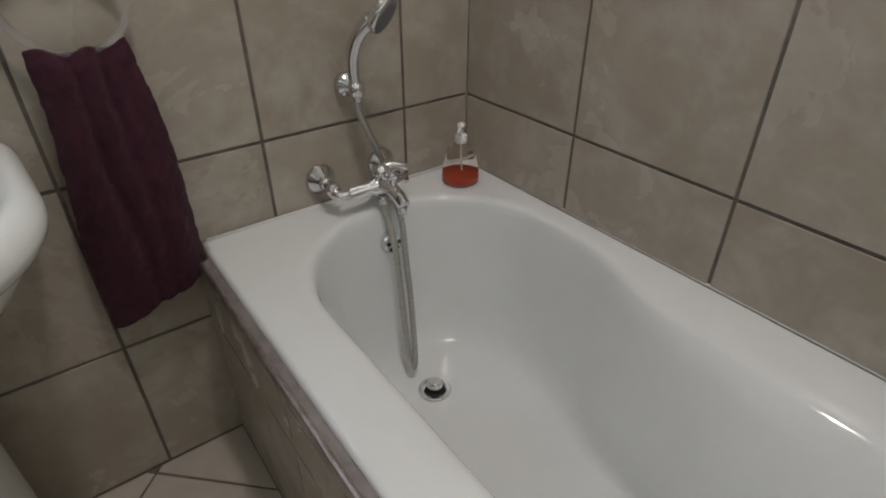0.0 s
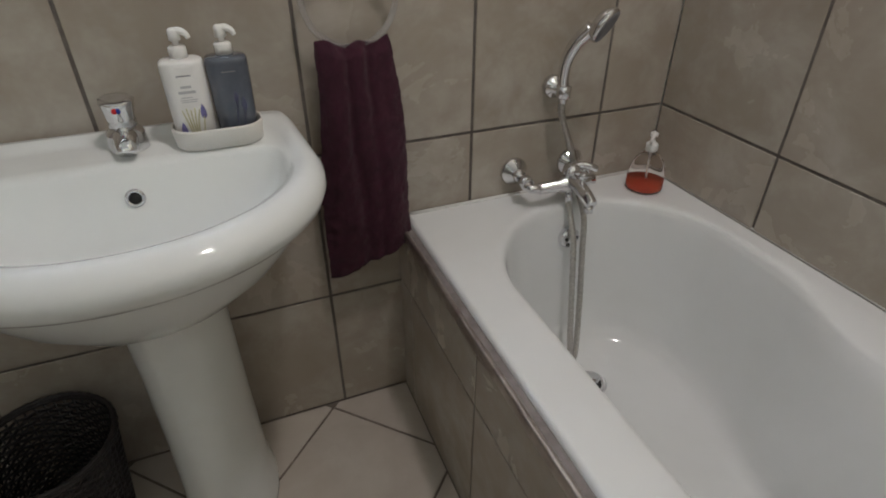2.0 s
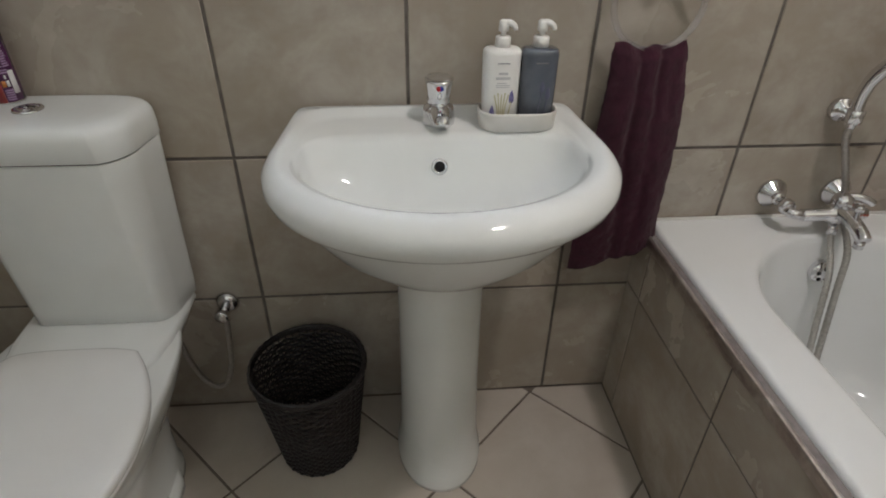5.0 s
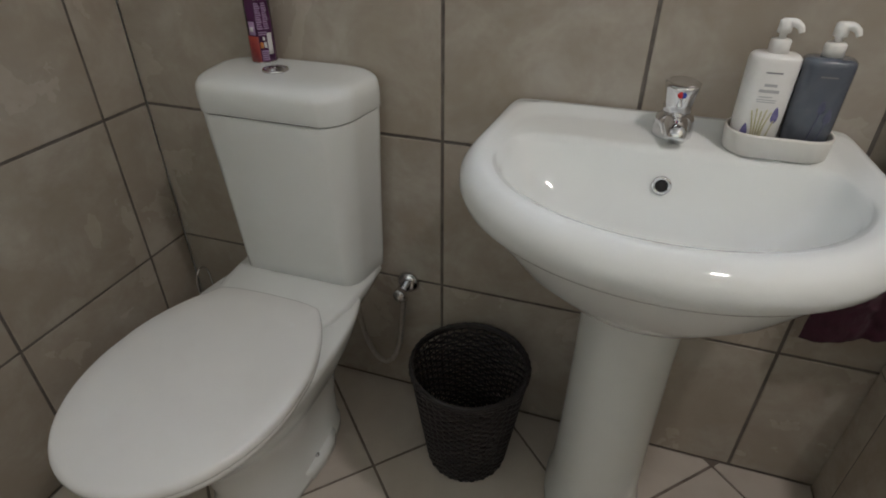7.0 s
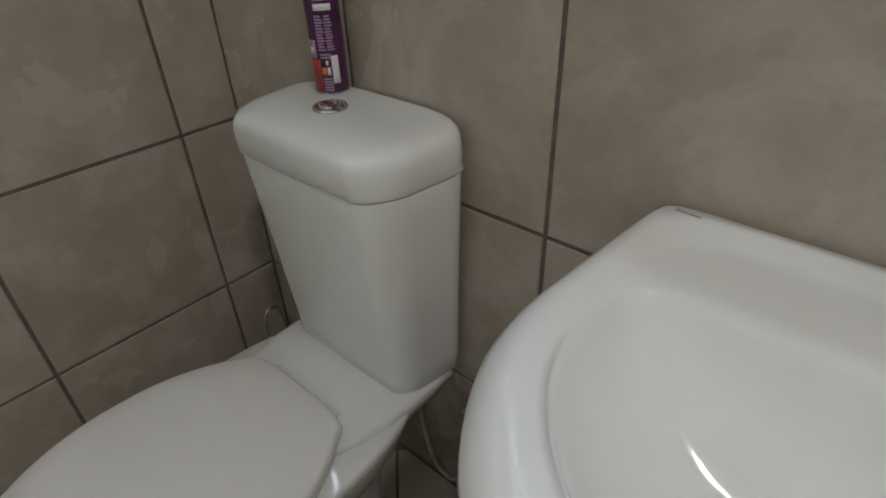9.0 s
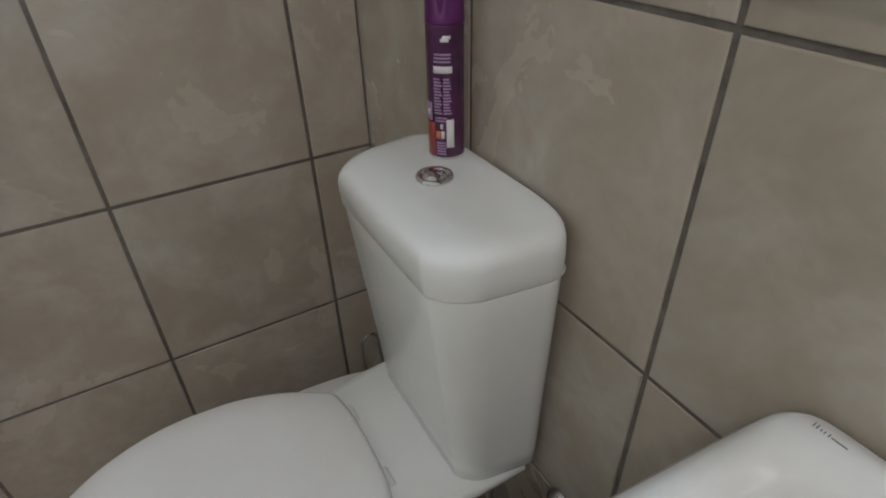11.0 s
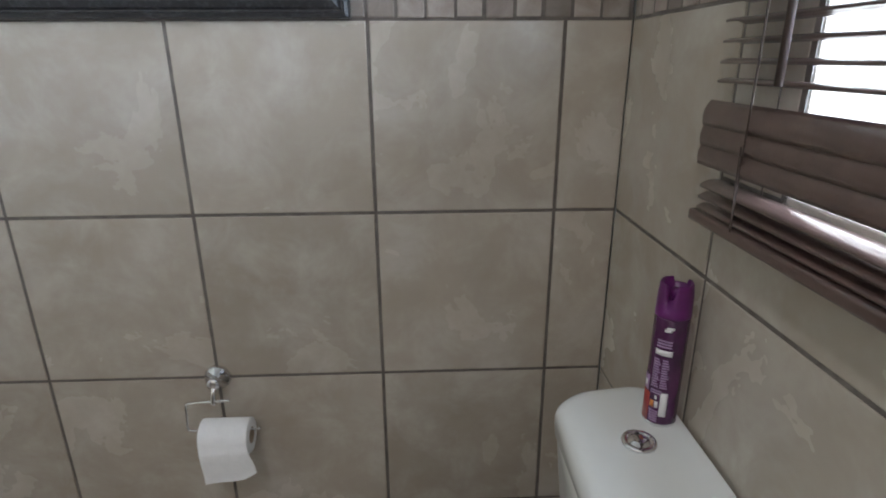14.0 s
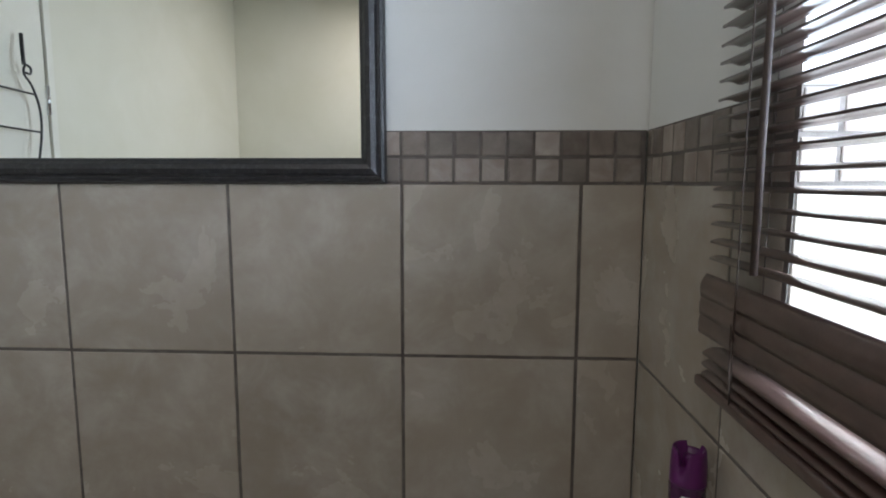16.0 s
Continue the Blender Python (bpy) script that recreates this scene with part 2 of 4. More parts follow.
# ---- walls with their tiles ----
def cut(rect, hole):
    """The rectangles (u0, v0, u1, v1) that are left of rect outside hole."""
    u0, v0, u1, v1 = rect
    if hole is None or u1 <= hole[0] or u0 >= hole[2] or v1 <= hole[1] or v0 >= hole[3]:
        return [rect]
    out = []
    if v0 < hole[1]:
        out.append((u0, v0, u1, hole[1]))
    if v1 > hole[3]:
        out.append((u0, hole[3], u1, v1))
    a, b = max(v0, hole[1]), min(v1, hole[3])
    if u0 < hole[0]:
        out.append((u0, a, hole[0], b))
    if u1 > hole[2]:
        out.append((hole[2], a, u1, b))
    return out


def slab(rects, w0, w1):
    bm = bmesh.new()
    for u0, v0, u1, v1 in rects:
        bmesh.ops.create_cube(bm, size=1, matrix=Matrix.Translation(((u0 + u1) / 2, (v0 + v1) / 2, (w0 + w1) / 2)) @ Matrix.Diagonal((u1 - u0, v1 - v0, w1 - w0, 1)))
    return bm


def local_part(name, bm, mat, parent, label="", kind=""):
    me = bpy.data.meshes.new(name)
    bm.to_mesh(me)
    bm.free()
    me.materials.append(mat)
    ob = new(name, me)
    ob.parent = parent
    return tagged(ob, label, "", "", kind)


TILE_MESHES = {}


def tile_mesh(name, a, b, mat, ease):
    """One tile a by b: front at w=0 with eased edges, 9 mm thick."""
    key = (name, round(a, 4), round(b, 4))
    if key not in TILE_MESHES:
        rings = []
        for inset, w in ((0, -0.009), (0, -ease), (ease * 0.35, -ease * 0.3), (ease * 1.3, 0)):
            x, y = a / 2 - inset, b / 2 - inset
            rings.append([Vector(p) for p in ((-x, -y, w), (x, -y, w), (x, y, w), (-x, y, w))])
        bm = loft(rings)
        me = bpy.data.meshes.new(name)
        bm.to_mesh(me)
        bm.free()
        me.materials.append(mat)
        TILE_MESHES[key] = me
    return TILE_MESHES[key]


def lay_tile(parent, name, rect, gap, mat, ease=0.0015, wobble=0.0006):
    u0, v0, u1, v1 = rect
    a, b = u1 - u0 - gap, v1 - v0 - gap
    if a < 0.006 or b < 0.006:
        return
    ob = new(name, tile_mesh(name, a, b, mat, ease))
    ob.parent = parent
    ob.location = ((u0 + u1) / 2 + random.uniform(-0.3, 0.3) * wobble, (v0 + v1) / 2 + random.uniform(-0.3, 0.3) * wobble, random.uniform(-1, 0) * wobble)


def wall(name, matrix, length, us, vs, label, hole=None, paint=PAINT, start=0.0, end=None, mosaic=None, top=1.35, door=None):
    end = length if end is None else end
    ob = local_part(name, slab([q for r in cut((start, 0, end, H), hole) for q in cut(r, door)], -0.16, -0.012), paint, None)
    ob.matrix_world = matrix
    tagged(ob, label, "wall", "", "structure")
    band = top + (0.097 if mosaic is not None else 0.0)
    full = [q for r in cut((0, 0, length, band), hole) for q in cut(r, door)]
    local_part("grout_bed", slab(full, -0.012, -0.0022), GROUT, ob, "dark brown grout between the tiles")
    local_part("plaster", slab([q for r in cut((-0.011 if start == 0 else 0, band, length + (0.011 if start == 0 else 0), H), hole) for q in cut(r, door)], -0.012, -0.003), paint, ob, "painted plaster above the tiles")
    for u0, u1 in zip(us[:-1], us[1:]):
        for v0, v1 in zip(vs[:-1], vs[1:]):
            for r in cut((u0, v0, u1, v1), hole):
                for q in cut(r, door):
                    # at the room's corners the tiles meet without a wide joint
                    a = q[0] - 0.0022 if q[0] == 0 else q[0]
                    b = q[2] + 0.0022 if q[2] == length else q[2]
                    lay_tile(ob, "tile", (a, q[1], b, q[3]), 0.0062, TILE)
    if mosaic is not None:
        n = int(length / 0.0497) + 2
        for k in range(n):
            for row in (0, 1):
                u0, u1 = max(mosaic + 0.0497 * (k - 1), 0), min(mosaic + 0.0497 * k, length)
                if u1 > u0:
                    for r in cut((u0, top + 0.0485 * row, u1, top + 0.0485 * (row + 1)), hole):
                        lay_tile(ob, "mosaic_tile", r, 0.0045, MOSAIC, 0.002, 0.002)
    return ob


VS = [0, P, 2 * P + 0.001, 3 * P + 0.006, 4 * P + 0.006]
XS = [0] + [0.35 + P * i for i in range(5)] + [2.014, W]

# ---- bathtub ----
def tub_outline(a, y_back, y_front, cx, z):
    """Basin outline: a half circle at the tap end, straight sides, a longer rounded foot end."""
    yc, yd = y_back - a, y_front + a * 1.2
    ring = [Vector((cx + a * math.cos(math.pi * i / 64), yc + a * math.sin(math.pi * i / 64), z)) for i in range(65)]
    ring += [Vector((cx - a, yc + (yd - yc) * i / 64, z)) for i in range(1, 64)]
    ring += [Vector((cx - a * math.cos(math.pi * i / 48), yd - (yd - y_front) * math.sin(math.pi * i / 48), z)) for i in range(49)]
    ring += [Vector((cx + a, yd + (yc - yd) * i / 64, z)) for i in range(1, 64)]
    return ring


def rectangle_ring(x0, x1, y0, y1, z, outline, cx, yc, yd):
    """Points on a rectangle straight outwards from the outline's points, with its four corners kept."""
    out = []
    for p in outline:
        c = Vector((cx, min(max(p.y, yd), yc)))
        d = Vector((p.x - c.x, p.y - c.y))
        kx = ((x1 if d.x > 0 else x0) - c.x) / d.x if abs(d.x) > 1e-5 else 9e9
        ky = ((y1 if d.y > 0 else y0) - c.y) / d.y if abs(d.y) > 1e-5 else 9e9
        k = min(kx, ky)
        out.append(Vector((c.x + d.x * k, c.y + d.y * k, z)))
    for q in ((x0, y0), (x0, y1), (x1, y0), (x1, y1)):
        corner = Vector((q[0], q[1], z))
        near = min(out, key=lambda v: (v - corner).length)
        near.xyz = corner
    return out


def bathtub():
    rim = 0.508
    ob = thing("bathtub", (1.87, -D / 2, 0), "white acrylic built-in bathtub with an egg-shaped basin, empty", "bathtub")
    x0, x1, y0, y1 = 1.541, W - 0.002, -D + 0.002, -0.002
    lip = tub_outline(0.268, -0.06, -1.59, 1.888, rim)
    rings = [rectangle_ring(x0 + a, x1 - b, y0 + c, y1 - c, rim - h, lip, 1.888, -0.328, -1.268) for a, b, c, h in
             ((0.012, 0.012, 0.002, 0.05), (0, 0, 0, 0.04), (0, 0, 0, 0.008), (0.003, 0.001, 0, 0.002), (0.010, 0.001, 0, 0), (0.022, 0.004, 0.006, 0))]
    for a, yb, yf, cx, z in ((0.268, -0.06, -1.59, 1.888, rim), (0.256, -0.072, -1.58, 1.888, rim - 0.0002),
                             (0.248, -0.08, -1.572, 1.888, rim - 0.003), (0.243, -0.085, -1.564, 1.888, rim - 0.010),
                             (0.239, -0.089, -1.55, 1.888, rim - 0.025), (0.233, -0.096, -1.52, 1.888, 0.44),
                             (0.224, -0.108, -1.47, 1.888, 0.37), (0.214, -0.121, -1.42, 1.888, 0.29), (0.206, -0.132, -1.37, 1.888, 0.24),
                             (0.196, -0.145, -1.33, 1.888, 0.205), (0.18, -0.164, -1.29, 1.888, 0.177),
                             (0.155, -0.19, -1.25, 1.888, 0.162), (0.12, -0.225, -1.2, 1.888, 0.1565), (0.05, -0.29, -1.0, 1.888, 0.154)):
        rings.append(tub_outline(a, yb, yf, cx, z))
    # past the round tap end the wall side turns into a broad, gently sloping armrest
    shelf = {8: (0.03, -0.004), 9: (0.046, -0.001), 10: (0.051, 0.007), 11: (0.055, 0.012), 12: (0.06, 0), 13: (0.064, 0), 14: (0.066, 0), 15: (0.062, 0), 16: (0.052, 0), 17: (0.036, 0), 18: (0.016, 0)}
    lean = {10: 0.006, 11: 0.028, 12: 0.052, 13: 0.066, 14: 0.066, 15: 0.056, 16: 0.038, 17: 0.02}

    def ease(v):
        v = min(max(v, 0.0), 1.0)
        return v * v * (3 - 2 * v)

    for k, (pull, rise) in shelf.items():
        for p in rings[k]:
            if p.x > 1.95 and p.y < -0.43:
                f, g = ease((-0.43 - p.y) / 0.24), ease((-0.6 - p.y) / 0.3)
                p.x -= pull * f + lean.get(k, 0) * g
                p.z += rise * f
    part("basin", loft(rings, cap0=False), ACRYLIC, ob)
    dx, dy = 1.871, -0.302
    drain = part("drain", lathe([(0.004, 0.152), (0.034, 0.152), (0.036, 0.157), (0.033, 0.160), (0.026, 0.1595), (0.0245, 0.150), (0.004, 0.150)], (dx, dy, 0), 40), CHROME, ob, "chrome pop-up drain")
    # black disc in place of the shaded depth round the plug
    part("drain_gap", lathe([(0.002, 0.1535), (0.0246, 0.1535), (0.0246, 0.1545), (0.002, 0.1546)], (dx, dy, 0), 32), DARK, drain)
    part("plug", lathe([(0.003, 0.155), (0.006, 0.160), (0.0165, 0.169), (0.0185, 0.172), (0.017, 0.175), (0.012, 0.1765), (0.004, 0.177)], (dx, dy, 0), 32), CHROME, drain)
    ov = part("overflow_cover", lathe([(0.026, -0.012), (0.026, 0.006), (0.024, 0.010), (0.014, 0.016), (0.004, 0.017)], (1.9, -0.1, 0.425), 36, "Y"), CHROME, ob, "chrome overflow rosette with dark slots")
    for k in range(5):
        a = 2 * math.pi * k / 5 + 0.3
        part("slot", lathe([(0.002, 0.0), (0.0045, 0.0), (0.0045, 0.0036), (0.002, 0.0042)], (1.9 + 0.0135 * math.cos(a), -0.1135, 0.425 + 0.0135 * math.sin(a)), 12, "Y"), DARK, ov)
    return ob


def bath_panel():
    ob = local_part("bath_panel", slab([(0, 0, D, 0.49)], -0.026, -0.012), GROUT, None)
    ob.matrix_world = Matrix(((0, 0, -1, 1.522), (-1, 0, 0, 0), (0, 1, 0, 0), (0, 0, 0, 1)))
    tagged(ob, "brown ceramic-tiled front panel of the built-in bath", "bath panel", "", "structure")
    local_part("grout_bed", slab([(0.002, 0, D - 0.002, 0.488)], -0.0115, -0.002), GROUT, ob)
    us = [0, 0.075, 0.411, 0.747, 1.083, 1.419, D]
    for u0, u1 in zip(us[:-1], us[1:]):
        for v0, v1 in ((0, 0.345), (0.345, 0.488)):
            lay_tile(ob, "tile", (u0, v0, u1, v1), 0.004, PANEL_TILE)
    return ob


def panel_trim():
    """Metal edge strip on the panel's top edge."""
    prof = [(1.5175, 0.478), (1.517, 0.496), (1.5185, 0.5), (1.5225, 0.501), (1.5265, 0.4995), (1.527, 0.49)]
    rings = [[Vector((x + 0.0006 * math.sin(y * 23), y, z)) for x, z in prof] for y in [-0.001 - 0.083 * k * (D - 0.002) / 1.66 for k in range(21)]]
    return tagged(part("panel_trim", loft(rings), TRIM, None, smooth=False), "worn metal edge strip along the top of the bath panel", "edge trim", "", "structure")


def panel_ledge():
    b = box(1.5265, -D + 0.001, 0.47, 1.556, -0.001, 0.4965, 0.002)
    return tagged(part("panel_ledge", b, LEDGE, None, smooth=False), "grey mortar ledge between bath rim and panel", "ledge", "", "structure")


def sealant():
    bm = merged(tube([(1.552, -0.004, 0.509), (2.19, -0.004, 0.509)], 0.0045, 8, 1), tube([(2.191, -0.004, 0.509), (2.191, -0.8, 0.509), (2.191, -D, 0.509)], 0.0045, 8, 1))
    return tagged(part("sealant_bead", bm, SILICONE, None), "white sealant bead between bath and tiles", "sealant", "", "structure")


def bath_mixer():
    ob = thing("bath_mixer_tap", (1.87, 0, 0.565), "chrome wall-mounted bath mixer tap with lever", "tap")
    z, yb = 0.562, -0.062
    for x in (1.799, 1.945):
        e = part("escutcheon", lathe([(0.033, 0.0), (0.033, 0.004), (0.030, 0.009), (0.017, 0.022), (0.013, 0.03), (0.013, 0.034)], (x, -0.001, z + 0.005), 36, "Y"), CHROME, ob)
        part("union", lathe([(0.011, 0.03), (0.011, 0.048), (0.0165, 0.05), (0.0165, 0.066), (0.011, 0.068)], (x, -0.001, z + 0.003), 6 if x < 1.8 else 24, "Y"), CHROME, e)
    part("elbow", tube([(1.799, -0.06, z), (1.8, -0.074, z - 0.003), (1.81, -0.081, z - 0.005), (1.84, -0.082, z - 0.006)], 0.0105, 14, 6), CHROME, ob)
    part("body", turned(lathe([(0.0105, 0.0), (0.0135, 0.004), (0.0135, 0.05), (0.019, 0.058), (0.0215, 0.07), (0.0215, 0.105), (0.017, 0.118), (0.013, 0.125), (0.0125, 0.14)], (0, 0, 0), 32, "X"), Matrix.Translation((1.818, -0.082, z - 0.006))), CHROME, ob)
    part("spout", tube([(1.898, -0.088, z + 0.002), (1.897, -0.115, z + 0.002), (1.896, -0.15, z - 0.006), (1.895, -0.172, z - 0.016)], 0.015, 18, 8, [0.017, 0.0155, 0.0145, 0.0125]), CHROME, ob)
    part("aerator", lathe([(0.0095, 0.0), (0.0095, 0.014)], (1.895, -0.164, z - 0.036), 20), CHROME, ob)
    hub = part("cartridge_cap", lathe([(0.0205, 0.0), (0.0205, 0.012), (0.018, 0.022), (0.010, 0.028), (0.003, 0.029)], (1.9, -0.08, z + 0.012), 32), CHROME, ob)
    part("lever", tube([(1.903, -0.08, z + 0.032), (1.92, -0.087, z + 0.036), (1.938, -0.095, z + 0.032), (1.95, -0.1, z + 0.026)], 0.006, 12, 6, [0.009, 0.008, 0.0085, 0.0075]), CHROME, hub)
    part("diverter_knob", lathe([(0.005, 0.0), (0.005, 0.012), (0.009, 0.015), (0.009, 0.024), (0.006, 0.027)], (1.897, -0.128, z + 0.012), 20), CHROME, ob)
    part("hose_outlet", lathe([(0.010, 0.0), (0.0105, 0.012), (0.0085, 0.02)], (1.893, -0.092, z - 0.046), 6), CHROME, ob)
    return ob


def hand_shower():
    ob = thing("hand_shower", (1.885, 0, 0.75), "chrome hand shower hung in a round wall bracket, with metal hose", "shower")
    br = part("wall_bracket", lathe([(0.024, 0.0), (0.024, 0.01), (0.022, 0.014), (0.012, 0.018), (0.010, 0.034)], (1.8770, -0.001, 0.752), 32, "Y"), CHROME, ob)
    part("clip", lathe([(0.012, -0.014), (0.0155, -0.012), (0.0155, 0.012), (0.012, 0.014)], (1.8770, -0.046, 0.752), 24), CHROME, br)
    part("handle", tube([(1.8770, -0.046, 0.728), (1.8760, -0.047, 0.755), (1.8710, -0.049, 0.79), (1.8700, -0.058, 0.825), (1.8770, -0.075, 0.858), (1.8920, -0.094, 0.884)], 0.011, 18, 8, [0.0085, 0.0105, 0.0115, 0.0125, 0.0135, 0.015]), CHROME, ob)
    head = lathe([(0.006, 0.017), (0.02, 0.015), (0.032, 0.007), (0.036, -0.002), (0.0355, -0.007), (0.033, -0.009)], (0, 0, 0), 40)
    m = Matrix.Translation((1.904, -0.11, 0.893)) @ Vector((0, 0, -1)).rotation_difference(Vector((0.46, -0.74, -0.49))).to_matrix().to_4x4()
    h = part("head", turned(head, m), CHROME, ob)
    part("spray_face", turned(lathe([(0.002, -0.0105), (0.02, -0.0115), (0.0325, -0.0095), (0.033, -0.0075)], (0, 0, 0), 40), m), INK, h, "dark grey spray plate")
    part("hose", tube([(1.877, -0.046, 0.73), (1.878, -0.047, 0.705), (1.893, -0.049, 0.665), (1.913, -0.05, 0.617), (1.926, -0.052, 0.575), (1.926, -0.066, 0.538), (1.917, -0.1, 0.524), (1.908, -0.138, 0.49), (1.9, -0.16, 0.42), (1.89, -0.19, 0.32),
                       (1.868, -0.232, 0.222), (1.856, -0.247, 0.192), (1.848, -0.243, 0.197), (1.852, -0.225, 0.25), (1.872, -0.18, 0.34), (1.886, -0.142, 0.44), (1.891, -0.11, 0.49), (1.893, -0.092, 0.52)], 0.0062, 10, 12, None, 0.14), BRAID, ob, "flexible metal shower hose")
    return ob


def soap_bottle():
    b = (2.103, -0.088, 0.5085)
    ob = thing("soap_bottle", b, "clear conical soap bottle a third full of orange liquid", "soap bottle")
    part("shell", lathe([(0.038, 0.0), (0.0415, 0.003), (0.042, 0.012), (0.0415, 0.03), (0.0385, 0.052), (0.031, 0.072), (0.0195, 0.086), (0.0125, 0.092), (0.0115, 0.1)], b, 40), BOTTLE_CLEAR, ob)
    part("liquid", lathe([(0.035, 0.003), (0.040, 0.006), (0.0405, 0.014), (0.0403, 0.023), (0.003, 0.0232)], b, 40), SOAP, ob, "orange liquid soap")
    part("collar", lathe([(0.0125, 0.094), (0.0135, 0.096), (0.0135, 0.11), (0.0115, 0.113), (0.005, 0.114), (0.005, 0.122)], b, 28), WHITE_PLASTIC, ob)
    part("pump", merged(lathe([(0.004, 0.114), (0.004, 0.126), (0.0085, 0.128), (0.009, 0.136), (0.004, 0.139)], b, 20), tube([Vector(b) + Vector(p) for p in ((0, 0, 0.133), (-0.014, -0.012, 0.132), (-0.024, -0.02, 0.124))], 0.0038, 10, 4)), WHITE_PLASTIC, ob)
    part("dip_tube", tube([Vector(b) + Vector(p) for p in ((0, 0, 0.095), (0.003, 0.003, 0.05), (0.012, 0.008, 0.006))], 0.002, 8, 5), WHITE_PLASTIC, ob)
    return ob


# ---- towel ring and towel ----
RING_C = (1.449, -0.034, 0.955)


def towel_ring():
    ob = thing("towel_ring", (1.458, 0, 1.05), "clear acrylic towel ring on a chrome wall mount", "towel ring")
    pts = [(RING_C[0] + 0.079 * math.cos(a), RING_C[1], RING_C[2] + 0.079 * math.sin(a)) for a in [2 * math.pi * k / 64 for k in range(64)]]
    rings = []
    for k, p in enumerate(pts):
        a = 2 * math.pi * k / 64
        rings.append([Vector(p) + 0.0056 * (math.cos(b) * Vector((math.cos(a), 0, math.sin(a))) + math.sin(b) * Vector((0, 1, 0))) for b in [2 * math.pi * j / 12 for j in range(12)]])
    part("ring", loft(rings, closed=True), RING_CLEAR, ob)
    part("mount", lathe([(0.022, 0.0), (0.022, 0.008), (0.014, 0.016), (0.011, 0.044), (0.007, 0.047)], (1.458, -0.001, 1.036), 28, "Y"), CHROME, ob)
    return ob


def towel():
    """Hand towel gathered through the ring, front and back falls hanging in soft folds."""
    n, rows = 240, 130
    rings = []
    for r in range(rows):
        v = r / (rows - 1)
        ring = []
        for i in range(n):
            t = i / n
            front = t < 0.5
            s = t * 2 if front else 2 - t * 2
            left = 1.381 + (1.352 - 1.381) * v + (0.004 if front else 0.016) * v
            right = 1.516 + (1.543 - 1.516) * v ** 0.8 - (0 if front else 0.012 * v)
            bottom = 0.42 + 0.07 * s ** 1.3 if front else 0.486 + 0.01 * s
            top = 0.891 - 0.009 * math.sin(s * math.pi) + 0.004 * math.sin(s * 14)
            z = top + (bottom - top) * v
            # deep folds start at the ring and open out downwards
            valley = 0.008 * math.exp(-((s - 0.36 - 0.10 * v) / 0.06) ** 2) + 0.008 * math.exp(-((s - 0.66 + 0.03 * v) / 0.055) ** 2) * (1 - 0.6 * v)
            roll = 0.008 * math.sin(s * 7.2 + 1.9 * v) + 0.004 * math.sin(s * 15 - 4 * v) * (1 - v)
            bulge = 0.03 * (1 - abs(2 * s - 1) ** 2.6) * (0.45 + 0.55 * min(1, 4 * v))
            if front:
                y = -0.04 - bulge + valley - roll * (0.4 + 0.6 * v)
            else:
                y = -0.03 + 0.4 * bulge * (1 - 0.3 * v)
            y = min(y, -0.009)
            if v < 0.04:
                y = -0.036 + (y + 0.036) * (0.25 + 18 * v)
            p = Vector((left + (right - left) * s + 0.004 * math.sin(7 * v + s * 5), y, z))
            ring.append(p + 0.0024 * noise.noise_vector(p * 60) + 0.001 * noise.noise_vector(p * 230))
        rings.append(ring)
    return tagged(part("hand_towel", loft(rings), TOWEL, None), "maroon terry hand towel hanging in folds from the ring", "towel")


# ---- washbasin ----
BX = 1.069


def basin_ring(a, yb, yf, z, n=96, back=5.0, taper=0.0, cx=BX, front=2.05, mid=0.46):
    """D-shaped outline: nearly straight at the wall, bowed to the front."""
    ym = yb + (yf - yb) * mid
    a = 0.98 * a
    out = []
    for i in range(n):
        t = 2 * math.pi * i / n
        c, s = math.cos(t), math.sin(t)
        if s >= 0:
            e = 2 / back
            y = ym + (yb - ym) * abs(s) ** e
            x = a * math.copysign(abs(c) ** e, c) * (1 - 0.42 * taper * ((y - ym) / (yb - ym)) ** 1.4)
        else:
            e = 2 / front
            y = ym + (yf - ym) * abs(s) ** e
            x = a * math.copysign(abs(c) ** e, c)
        out.append(Vector((cx + x, y, z)))
    return out


